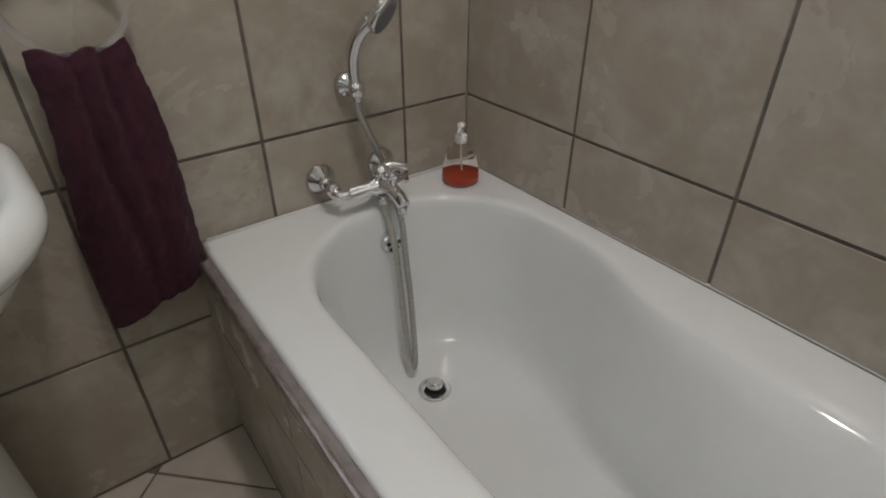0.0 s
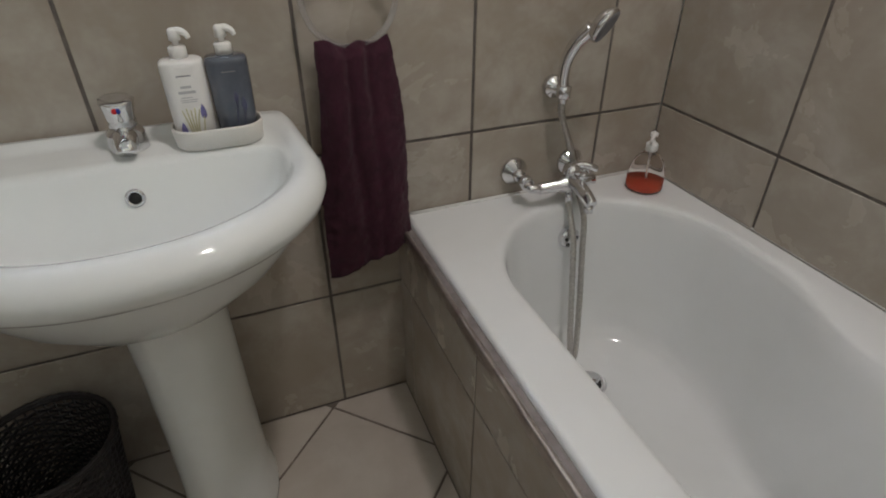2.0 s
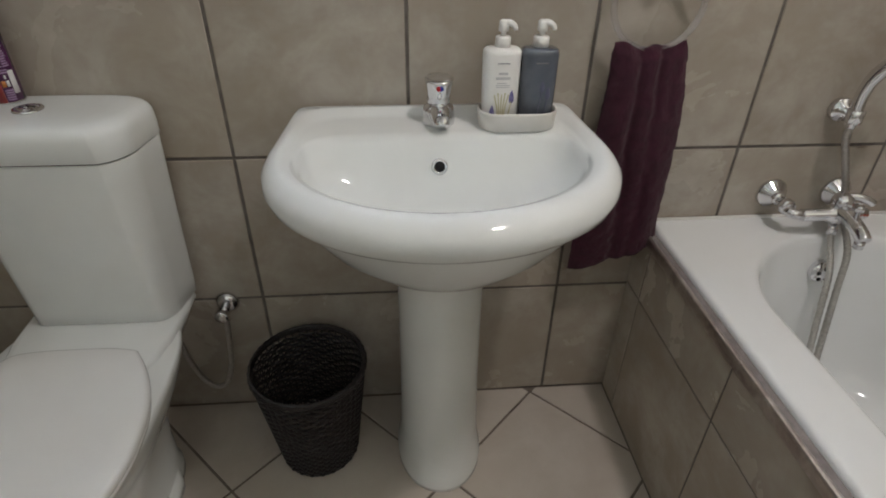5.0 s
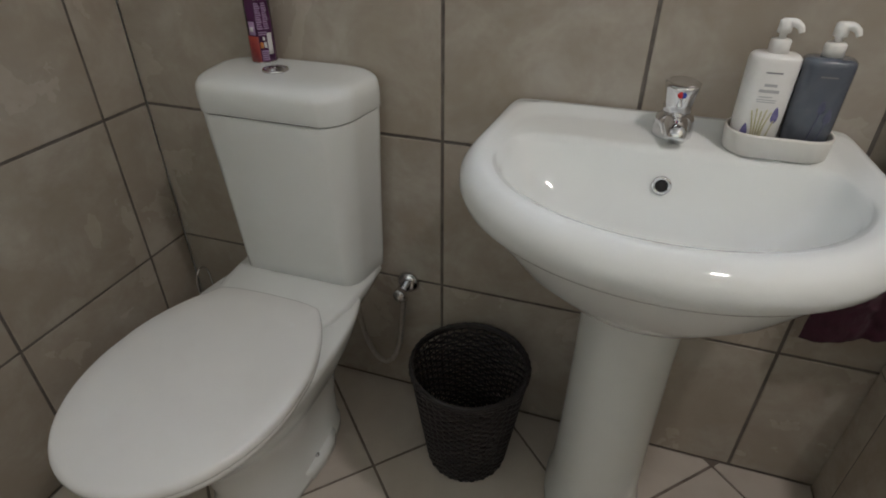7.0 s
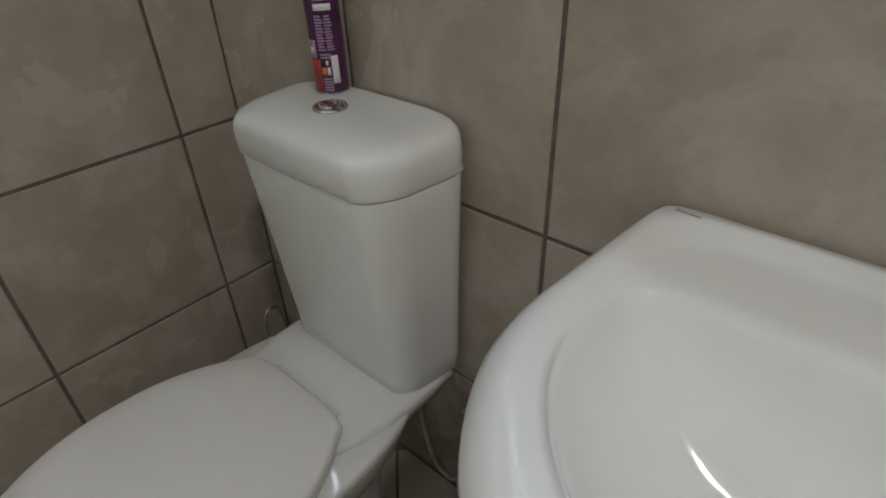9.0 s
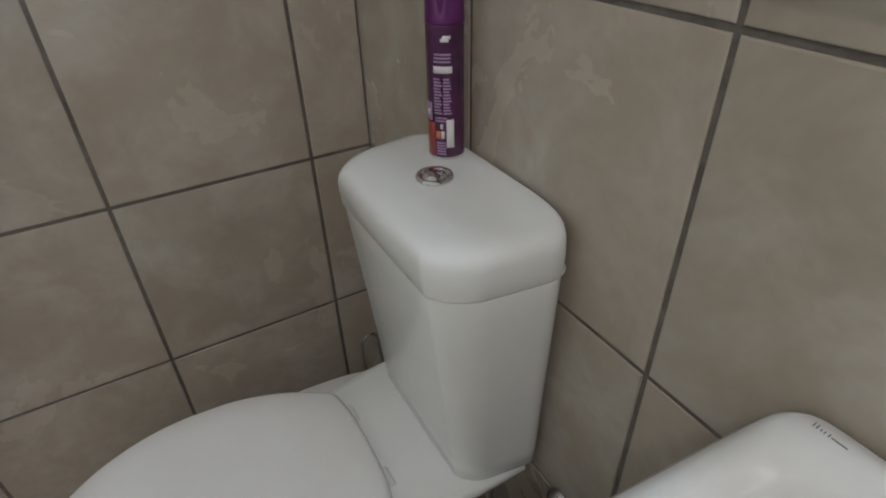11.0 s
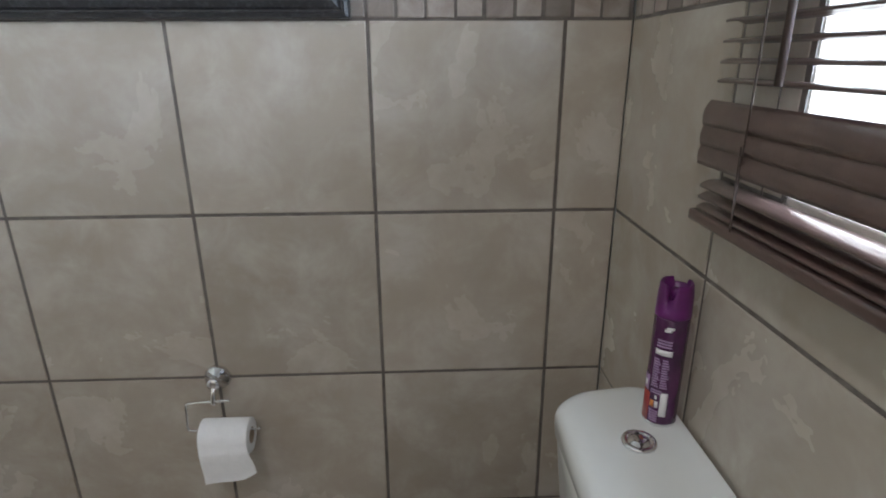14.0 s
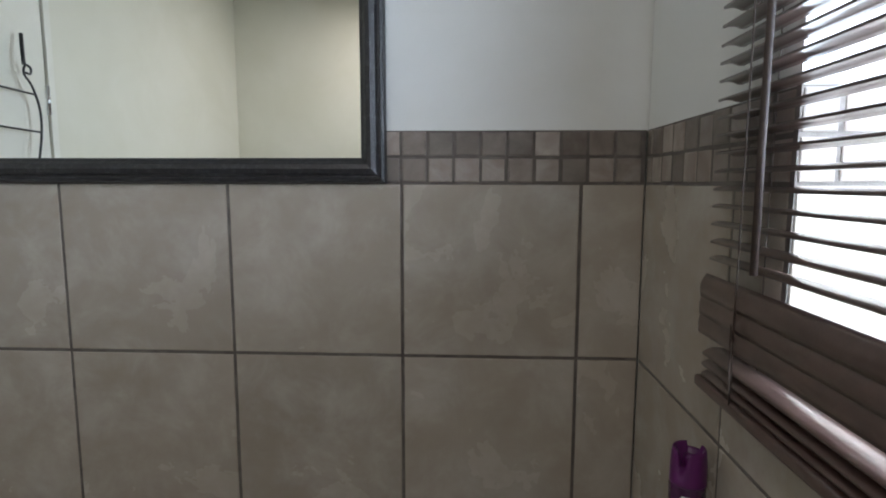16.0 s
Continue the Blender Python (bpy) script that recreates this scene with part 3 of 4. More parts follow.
def washbasin():
    ob = thing("washbasin", (BX, -0.2, 0), "white porcelain pedestal washbasin with bowed front", "washbasin")
    rings = [basin_ring(0.085, -0.03, -0.295, 0.578, back=3), basin_ring(0.12, -0.012, -0.33, 0.586, back=3.5),
             basin_ring(0.172, -0.006, -0.365, 0.613, taper=0.02), basin_ring(0.214, -0.004, -0.398, 0.65, taper=0.05, back=6), basin_ring(0.244, -0.004, -0.421, 0.69, taper=0.09, back=7),
             basin_ring(0.257, -0.003, -0.433, 0.711, taper=0.11, back=8), basin_ring(0.259, -0.003, -0.435, 0.7155, taper=0.11, back=8),
             basin_ring(0.269, -0.003, -0.446, 0.7195, taper=0.13, back=24), basin_ring(0.277, -0.003, -0.455, 0.729, taper=0.135, back=24), basin_ring(0.281, -0.003, -0.459, 0.743, taper=0.14, back=24),
             basin_ring(0.2795, -0.003, -0.457, 0.757, taper=0.14, back=24), basin_ring(0.2735, -0.004, -0.449, 0.766, taper=0.135, back=24), basin_ring(0.263, -0.008, -0.433, 0.7755, taper=0.13, back=24),
             basin_ring(0.25, -0.02, -0.416, 0.7755, taper=0.12, back=7), basin_ring(0.241, -0.034, -0.403, 0.768, taper=0.10, back=6), basin_ring(0.2345, -0.05, -0.395, 0.765, taper=0.09, mid=0.43, back=6), basin_ring(0.2315, -0.11, -0.391, 0.7625, taper=0.05, mid=0.42, back=6),
             basin_ring(0.2285, -0.121, -0.387, 0.759, taper=0.03, mid=0.38, back=6), basin_ring(0.2245, -0.127, -0.382, 0.75, taper=0.02, mid=0.36, back=6),
             basin_ring(0.212, -0.136, -0.371, 0.716, taper=0, mid=0.36, back=4.5), basin_ring(0.187, -0.153, -0.354, 0.69, mid=0.38, back=3.4),
             basin_ring(0.145, -0.178, -0.335, 0.658, mid=0.42, back=2.8), basin_ring(0.09, -0.21, -0.318, 0.638, mid=0.45, back=2.3), basin_ring(0.035, -0.235, -0.292, 0.631, mid=0.5, back=2.05), basin_ring(0.01, -0.255, -0.272, 0.6305, mid=0.5, back=2.0)]
    part("bowl", loft(rings), PORCELAIN, ob)
    ped = [basin_ring(a, yb, yf, z, 64, back=2.6, front=2.1, mid=0.45, cx=1.072) for a, yb, yf, z in
           ((0.098, -0.035, -0.288, 0.0), (0.098, -0.035, -0.288, 0.012), (0.093, -0.04, -0.28, 0.03), (0.088, -0.045, -0.27, 0.1), (0.085, -0.045, -0.262, 0.25), (0.084, -0.045, -0.26, 0.42), (0.086, -0.042, -0.268, 0.53), (0.093, -0.035, -0.283, 0.575), (0.1, -0.03, -0.29, 0.59))]
    part("pedestal", loft(ped), PORCELAIN, ob)
    ov = part("overflow_ring", turned(lathe([(0.0085, -0.004), (0.013, -0.004), (0.0145, 0.001), (0.0135, 0.004), (0.0095, 0.0045), (0.0085, 0.001)], (0, 0, 0), 32, "Y", False, False), Matrix.Translation((1.07, -0.1425, 0.712)) @ pose(0, 0, 0, -16)), CHROME, ob, "chrome overflow ring")
    # shallow black disc, its colour stands for the shade inside the overflow
    part("overflow_hole", turned(lathe([(0.001, 0.002), (0.009, 0.002), (0.009, -0.002)], (0, 0, 0), 24, "Y"), Matrix.Translation((1.07, -0.1425, 0.712)) @ pose(0, 0, 0, -16)), DARK, ov)
    dr = part("drain", lathe([(0.003, 0.6305), (0.028, 0.6305), (0.031, 0.6345), (0.028, 0.6365), (0.02, 0.6355), (0.018, 0.633), (0.003, 0.633)], (1.068, -0.24, 0), 36), CHROME, ob, "chrome drain")
    part("plug", lathe([(0.003, 0.634), (0.0185, 0.634), (0.0195, 0.6365), (0.018, 0.638), (0.003, 0.6385)], (1.068, -0.24, 0), 28), CHROME, dr)
    mark = merged(*[box(x, -0.0215, 0.7752, x + 0.0007, -0.019 + h, 0.7764) for x, h in ((0.8380, 0.002), (0.8405, 0.002), (0.8435, 0.0), (0.8460, 0.0), (0.8490, 0.0005))], box(0.851, -0.021, 0.7752, 0.862, -0.0203, 0.7764))
    part("printed_mark", mark, INK, ob, "small grey-green printed maker's mark", False)
    return ob


def basin_tap():
    b = (1.073, -0.066, 0.7635)
    x, y, z = b
    ob = thing("basin_tap", b, "chrome basin tap with flared knob and red dot", "tap")
    part("body", lathe([(0.029, 0.0), (0.029, 0.004), (0.0285, 0.014), (0.0275, 0.024), (0.0255, 0.03), (0.021, 0.0335), (0.019, 0.036)], b, 40), CHROME, ob)
    part("spout", tube([(x, y - 0.004, z + 0.02), (x + 0.001, y - 0.026, z + 0.021), (x + 0.002, y - 0.045, z + 0.016), (x + 0.002, y - 0.052, z + 0.009)], 0.014, 18, 8, [0.02, 0.0175, 0.0155, 0.0135]), CHROME, ob)
    k = part("knob", turned(lathe([(0.0185, -0.002), (0.0205, 0.0), (0.021, 0.006), (0.0195, 0.009), (0.0205, 0.014), (0.0235, 0.03), (0.0255, 0.039), (0.0245, 0.042), (0.015, 0.0435), (0.003, 0.044)], (0, 0, 0), 9), Matrix.Translation((x, y, z + 0.0375)) @ pose(0, 0, 0, 7, 0, 10)), CHROME, ob, "faceted chrome knob")
    for nm, mt, sx in (("red_dot", RED_DOT, -0.0016), ("blue_dot", BLUE_DOT, 0.0028)):
        part(nm, turned(lathe([(0.0008, -0.003), (0.0042, -0.003), (0.004, 0.0008), (0.001, 0.0014)], (0, 0, 0), 20, "Y"), Matrix.Translation((x + sx, y - 0.0288 + abs(sx) * 0.2, z + 0.067)) @ pose(0, 0, 0, -10)), mt, k, "small hot and cold water mark")
    return ob


def rounded_ring(cx, cy, hx, hy, z, r, n=48):
    out = []
    for i in range(n):
        t = 2 * math.pi * (i + 0.5) / n
        c, s = math.cos(t), math.sin(t)
        out.append(Vector((cx + math.copysign(hx - r, c) + r * c, cy + math.copysign(hy - r, s) + r * s, z)))
    return out


def soap_tray():
    cx, cy, z = 1.208, -0.086, 0.7625
    ob = thing("soap_tray", (cx, cy, z), "off-white oval ceramic tray holding two pump bottles", "tray")
    rr = [rounded_ring(cx, cy, 0.062, 0.034, z, 0.03), rounded_ring(cx, cy, 0.066, 0.038, z + 0.003, 0.034), rounded_ring(cx, cy, 0.0685, 0.0405, z + 0.03, 0.0365), rounded_ring(cx, cy, 0.068, 0.04, z + 0.033, 0.036),
          rounded_ring(cx, cy, 0.0655, 0.0375, z + 0.033, 0.034), rounded_ring(cx, cy, 0.065, 0.037, z + 0.03, 0.034), rounded_ring(cx, cy, 0.063, 0.035, z + 0.006, 0.03), rounded_ring(cx, cy, 0.05, 0.025, z + 0.0055, 0.02)]
    part("tray_body", loft(rr), TRAY, ob)
    return ob


def pump_bottle(cx, cy, z, mat, label, flowers, turn):
    ob = thing("pump_bottle", (cx, cy, z), label, "pump bottle", "pump bottles in the tray")
    h = 0.127
    rr = [rounded_ring(cx, cy, 0.026, 0.019, z, 0.016), rounded_ring(cx, cy, 0.0295, 0.0225, z + 0.004, 0.019), rounded_ring(cx, cy, 0.0305, 0.0232, z + 0.05, 0.0195), rounded_ring(cx, cy, 0.0312, 0.0235, z + h - 0.009, 0.0195),
          rounded_ring(cx, cy, 0.0303, 0.0228, z + h - 0.0035, 0.019), rounded_ring(cx, cy, 0.0275, 0.0205, z + h - 0.0006, 0.0175), rounded_ring(cx, cy, 0.02, 0.0155, z + h + 0.0003, 0.0145), rounded_ring(cx, cy, 0.0125, 0.0125, z + h + 0.0015, 0.0123)]
    part("bottle", loft(rr), mat, ob)
    part("collar", lathe([(0.0125, h), (0.0125, h + 0.016), (0.0105, h + 0.018), (0.004, h + 0.0185)], (cx, cy, z), 28), WHITE_PLASTIC, ob)
    head = merged(lathe([(0.0042, h + 0.018), (0.0042, h + 0.024), (0.0082, h + 0.026), (0.0078, h + 0.04), (0.005, h + 0.0425), (0.001, h + 0.043)], (cx, cy, z), 24),
                  tube([(cx, cy, z + h + 0.037), (cx + 0.009 * math.cos(turn), cy + 0.009 * math.sin(turn), z + h + 0.0385), (cx + 0.017 * math.cos(turn), cy + 0.017 * math.sin(turn), z + h + 0.0345), (cx + 0.02 * math.cos(turn), cy + 0.02 * math.sin(turn), z + h + 0.028)], 0.004, 12, 5, [0.0062, 0.0052, 0.0042, 0.0034]))
    part("pump_head", head, WHITE_PLASTIC, ob)
    yf = cy - 0.0236
    lines = [(0.0, 0.106, 0.020, 0.0016, INK), (0.0, 0.089, 0.015, 0.0035, INK_PALE), (0.0, 0.081, 0.024, 0.004, INK_PALE), (-0.002, 0.0745, 0.016, 0.0013, INK_PALE), (0.0, 0.071, 0.024, 0.0011, INK_PALE), (0.0, 0.068, 0.022, 0.0011, INK_PALE)]
    if not flowers:
        lines = lines[:1]
    for dx, dz, w, t, ink in lines:
        part("printed_line", box(cx + dx - w / 2, yf, z + dz, cx + dx + w / 2, yf + 0.001, z + dz + t), ink, ob, "", False)
    for dx, dz, tall in ((0.016, 0.045, 0.05), (-0.016, 0.02, 0.02), (0.004, 0.02, 0.03)) if flowers else ((0.004, 0.062, 0.05), (0.014, 0.05, 0.03)):
        part("stem_print", tube([(cx + dx - 0.008, yf + 0.0006, z + 0.006), (cx + dx - 0.003, yf + 0.0006, z + dz * 0.6), (cx + dx, yf + 0.0006, z + dz)], 0.0009, 6, 4), STEM if flowers else LAVENDER_DARK, ob)
        if dx != 0.004 or not flowers:
            part("flower_print", lathe([(0.001, 0.0), (0.0042, 0.004), (0.0044, 0.011), (0.0025, 0.018), (0.0006, 0.022)], (cx + dx, yf + 0.0006, z + dz - 0.004), 14, squash=0.15), LAVENDER if flowers else LAVENDER_DARK, ob, "purple lavender print")
    if flowers:
        for k in range(5):
            part("stem_print", tube([(cx - 0.004 + 0.002 * k, yf + 0.0006, z + 0.01), (cx - 0.008 + 0.0035 * k, yf + 0.0006, z + 0.035), (cx - 0.013 + 0.006 * k, yf + 0.0006, z + 0.056 + 0.003 * (k % 2))], 0.0011, 6, 4), STEM, ob)
    return ob


# ---- toilet ----
TX = 0.407


def seat_ring(s, z, dy=0.0, n=160):
    """Seat outline: straight hinge edge at y=-0.218, widest at mid, round front."""
    yb, yf, a = -0.218, -0.668, 0.182
    out = []
    for i in range(n):
        t = 2 * math.pi * i / n
        c, q = math.cos(t), math.sin(t)
        ym = -0.44
        if q >= 0:
            y = ym + (yb - ym) * abs(q) ** 0.45
            x = a * math.copysign(abs(c) ** 0.62, c)
            f = max(0, (y - ym) / (yb - ym))
            x = math.copysign(min(abs(x), a - 0.082 * f ** 2.2), c)
        else:
            y = ym + (yf - ym) * abs(q) ** 0.97
            x = a * math.copysign(abs(c) ** 0.95, c)
        out.append(Vector((TX + x * s, ym + (y - ym) * s + dy, z)))
    return out


def toilet():
    ob = thing("toilet", (TX, -0.3, 0), "white porcelain close-coupled toilet with closed lid", "toilet")

    def cis(hw, yf, z, bow, r, yb=-0.006, n=96, cx=0.4165):
        """Cistern outline, a little narrower at its bowed front than at the wall."""
        out = []
        for p in rounded_ring(cx, (yb + yf) / 2, hw, (yb - yf) / 2, z, r, n):
            p.x = cx + (p.x - cx) * (1 - 0.13 * (yb - p.y) / (yb - yf))
            if p.y < (yb + yf) / 2:
                p.y -= bow * (1 - ((p.x - cx) / hw) ** 2)
            out.append(p)
        return out

    body = [cis(0.15, -0.114, 0.384, 0.022, 0.024, cx=0.41), cis(0.1545, -0.119, 0.388, 0.024, 0.03, cx=0.41), cis(0.1555, -0.121, 0.42, 0.026, 0.031, cx=0.411), cis(0.16, -0.132, 0.56, 0.03, 0.036, cx=0.413), cis(0.1652, -0.144, 0.7, 0.034, 0.041, cx=0.4155),
            cis(0.1665, -0.147, 0.737, 0.035, 0.043), cis(0.1663, -0.1468, 0.7385, 0.035, 0.043), cis(0.164, -0.1445, 0.739, 0.035, 0.043), cis(0.12, -0.12, 0.739, 0.03, 0.03)]
    part("cistern", loft(body), PORCELAIN, ob)
    # added near-black strip: shade and dirt of the lid joint, put in as colour
    part("lid_gasket", loft([cis(0.1, -0.1, 0.7392, 0.03, 0.03), cis(0.164, -0.1445, 0.7392, 0.035, 0.043), cis(0.164, -0.1445, 0.7418, 0.035, 0.043), cis(0.1, -0.1, 0.7418, 0.03, 0.03)]), DARK, ob, "dark strip for shade and dirt in the joint under the cistern lid")
    lid = [cis(0.12, -0.12, 0.742, 0.03, 0.03), cis(0.165, -0.146, 0.742, 0.035, 0.032), cis(0.1683, -0.149, 0.7424, 0.036, 0.042), cis(0.169, -0.1495, 0.7436, 0.036, 0.044), cis(0.1702, -0.151, 0.766, 0.037, 0.045), cis(0.1698, -0.151, 0.7795, 0.037, 0.047), cis(0.168, -0.149, 0.7875, 0.037, 0.047),
           cis(0.1635, -0.145, 0.794, 0.036, 0.047), cis(0.156, -0.138, 0.7978, 0.034, 0.047), cis(0.143, -0.128, 0.8, 0.03, 0.044), cis(0.11, -0.112, 0.801, 0.022, 0.03), cis(0.03, -0.09, 0.8015, 0.004, 0.012)]
    lid_ob = part("cistern_lid", loft(lid), PORCELAIN, ob)
    b = part("flush_button", lathe([(0.0225, 0.800), (0.0235, 0.804), (0.022, 0.8065), (0.0165, 0.8065), (0.0155, 0.8045), (0.0145, 0.8045), (0.0135, 0.807), (0.008, 0.8085), (0.001, 0.809)], (0.404, -0.084, 0), 40), CHROME, lid_ob, "chrome flush button")
    part("button_split", box(0.391, -0.0845, 0.8055, 0.417, -0.0835, 0.8094), DARK, b, "", False)

    def bowl(hw, yb, yf, z, n=96, sq=2.4, mid=0.5):
        ym = yb + (yf - yb) * mid
        out = []
        for i in range(n):
            t = 2 * math.pi * i / n
            c, s = math.cos(t), math.sin(t)
            e = 2 / (sq + 1.2 if s > 0 else sq - 0.3)
            out.append(Vector((TX + hw * math.copysign(abs(c) ** e, c), ym + (yb - ym if s > 0 else ym - yf) * math.copysign(abs(s) ** e, s), z)))
        return out

    foot = [bowl(0.094, -0.13, -0.50, 0.0), bowl(0.094, -0.13, -0.50, 0.014), bowl(0.085, -0.13, -0.485, 0.03), bowl(0.082, -0.125, -0.47, 0.1), bowl(0.094, -0.115, -0.49, 0.18), bowl(0.128, -0.1, -0.54, 0.25), bowl(0.155, -0.085, -0.6, 0.31),
            bowl(0.168, -0.075, -0.64, 0.35), bowl(0.172, -0.07, -0.655, 0.368), bowl(0.168, -0.075, -0.65, 0.374), bowl(0.1, -0.15, -0.5, 0.3745)]
    part("bowl", loft(foot), PORCELAIN, ob)
    # shelf that carries the cistern, flaring towards the wall
    sh = [[Vector((TX + x, y, z)) for x, y in ((-hw0, -0.012), (-hw0, -0.1), (-hw1, -0.2), (-0.12, -0.27), (0.12, -0.27), (hw1, -0.2), (hw0, -0.1), (hw0, -0.012))] for hw0, hw1, z in ((0.06, 0.07, 0.22), (0.11, 0.118, 0.29), (0.138, 0.136, 0.345), (0.151, 0.146, 0.374), (0.149, 0.143, 0.382), (0.142, 0.138, 0.3855))]
    shelf = loft(sh)
    bmesh.ops.bevel(shelf, geom=[e for e in shelf.edges if abs(e.verts[0].co.z - e.verts[1].co.z) > 0.003], offset=0.02, segments=3, affect="EDGES")
    part("shelf", shelf, PORCELAIN, ob)
    part("seat", loft([seat_ring(0.96, 0.376), seat_ring(0.985, 0.3775), seat_ring(0.99, 0.383), seat_ring(0.985, 0.3885), seat_ring(0.96, 0.389)]), SEAT, ob, "white plastic seat")
    part("lid", loft([seat_ring(0.97, 0.3905), seat_ring(0.998, 0.391), seat_ring(1.005, 0.394), seat_ring(1.002, 0.4), seat_ring(0.99, 0.4045), seat_ring(0.965, 0.407), seat_ring(0.8, 0.4085), seat_ring(0.4, 0.4095), seat_ring(0.05, 0.41)]), SEAT, ob, "closed white plastic lid")
    for x in (TX - 0.065, TX + 0.065):
        part("hinge", lathe([(0.005, -0.016), (0.006, -0.014), (0.006, 0.014), (0.005, 0.016)], (x, -0.214, 0.3835), 18, "X"), SEAT, ob)
    # floor lugs with screw caps
    for s in (-1, 1):
        lug = [[Vector((TX + s * (0.06 + dx), y, z)) for dx, y in ((0.0, -0.2), (0.028, -0.205), (0.041, -0.235), (0.043, -0.275), (0.038, -0.32), (0.026, -0.345), (0.0, -0.355))] for z in (0.0, 0.02, 0.028)]
        for p in lug[2]:
            p.x = TX + (p.x - TX) * 0.93
        part("foot_lug", loft(lug), PORCELAIN, ob)
        part("screw_cap", lathe([(0.0065, 0.03), (0.0065, 0.034), (0.004, 0.0365), (0.001, 0.037)], (TX + s * 0.085, -0.285, -0.004), 16), CHROME, ob)
    return ob


def stop_valve():
    b = (0.608, 0, 0.33)
    ob = thing("stop_valve", b, "chrome angle stop valve with braided cistern hose", "valve")
    part("escutcheon", lathe([(0.026, 0.0), (0.026, 0.003), (0.022, 0.01), (0.014, 0.015)], (b[0], -0.001, b[2]), 32, "Y"), CHROME, ob)
    part("valve_body", lathe([(0.0105, 0.01), (0.0105, 0.04), (0.014, 0.041), (0.0145, 0.058), (0.012, 0.061), (0.002, 0.062)], (b[0], -0.001, b[2]), 24, "Y"), CHROME, ob)
    part("outlet", lathe([(0.007, -0.03), (0.009, -0.028), (0.009, -0.012), (0.0075, -0.002)], (b[0], -0.034, b[2]), 6), CHROME, ob)
    part("braided_hose", tube([(0.608, -0.034, 0.3), (0.606, -0.035, 0.28), (0.602, -0.038, 0.23), (0.594, -0.04, 0.17), (0.578, -0.045, 0.125), (0.556, -0.05, 0.115), (0.532, -0.055, 0.145), (0.512, -0.058, 0.22), (0.505, -0.06, 0.31), (0.5, -0.06, 0.39)], 0.0055, 10, 10, None, 0.1), BRAID, ob)
    return ob


def toilet_brush():
    c = (0.112, -0.09, 0)
    ob = thing("toilet_brush", c, "toilet brush with chrome loop handle standing in the corner", "toilet brush")
    part("holder", lathe([(0.045, 0.0), (0.047, 0.004), (0.043, 0.06), (0.041, 0.13), (0.038, 0.131), (0.04, 0.06), (0.04, 0.008), (0.01, 0.008)], c, 32), CHROME, ob)
    part("brush_head", lathe([(0.01, 0.012), (0.034, 0.02), (0.035, 0.075), (0.01, 0.09)], c, 24), WHITE_PLASTIC, ob)
    part("rod", tube([(c[0], c[1], 0.085), (c[0], c[1], 0.2)], 0.005, 10, 3), CHROME, ob)
    part("handle_loop", tube([(c[0], c[1], 0.195), (c[0] - 0.004, c[1] - 0.016, 0.22), (c[0] - 0.004, c[1] - 0.018, 0.285), (c[0], c[1] - 0.012, 0.308), (c[0], c[1], 0.314), (c[0], c[1] + 0.012, 0.308), (c[0] + 0.004, c[1] + 0.018, 0.285), (c[0] + 0.004, c[1] + 0.016, 0.22), (c[0], c[1], 0.195)], 0.0032, 10, 6), CHROME, ob)
    return ob


def waste_bin():
    c = Vector((0.795, -0.148, 0))
    ob = thing("waste_bin", c, "black woven wicker waste bin, empty, on the floor", "waste bin")
    rad = lambda z: 0.083 + (0.118 - 0.083) * z / 0.27
    part("bottom", lathe([(0.002, 0.0), (0.08, 0.0), (0.084, 0.004), (0.08, 0.008), (0.002, 0.008)], c, 40), WICKER, ob)
    ribs, bands = 44, 30
    for k in range(0, ribs):
        a = 2 * math.pi * k / ribs
        part("rib", tube([c + Vector((rad(z) * math.cos(a), rad(z) * math.sin(a), z)) for z in (0.004, 0.135, 0.262)], 0.0022, 5, 1), WICKER, ob)
    for b in range(bands):
        z = 0.01 + 0.0083 * b
        rings = []
        n = ribs * 4
        for i in range(n):
            a = 2 * math.pi * i / n
            r = rad(z) + 0.0026 * math.cos(a * ribs / 2 + math.pi * (b % 2))
            o, e = Vector((math.cos(a), math.sin(a), 0)), Vector((0, 0, 1))
            p = c + o * r + e * z
            rings.append([p + o * 0.0012 + e * 0.0033, p - o * 0.0012 + e * 0.0033, p - o * 0.0012 - e * 0.0033, p + o * 0.0012 - e * 0.0033])
        part("woven_band", loft(rings, closed=True), WICKER, ob)
    for z, r in ((0.266, 0.0055), (0.272, 0.005)):
        rings = []
        for i in range(120):
            a = 2 * math.pi * i / 120
            o = Vector((math.cos(a), math.sin(a), 0))
            p = c + o * (rad(0.27) + 0.001 * math.sin(a * 40)) + Vector((0, 0, z))
            rings.append([p + r * (math.cos(q) * o + math.sin(q) * Vector((0, 0, 1))) for q in [2 * math.pi * j / 8 for j in range(8)]])
        part("rim", loft(rings, closed=True), WICKER, ob)
    return ob


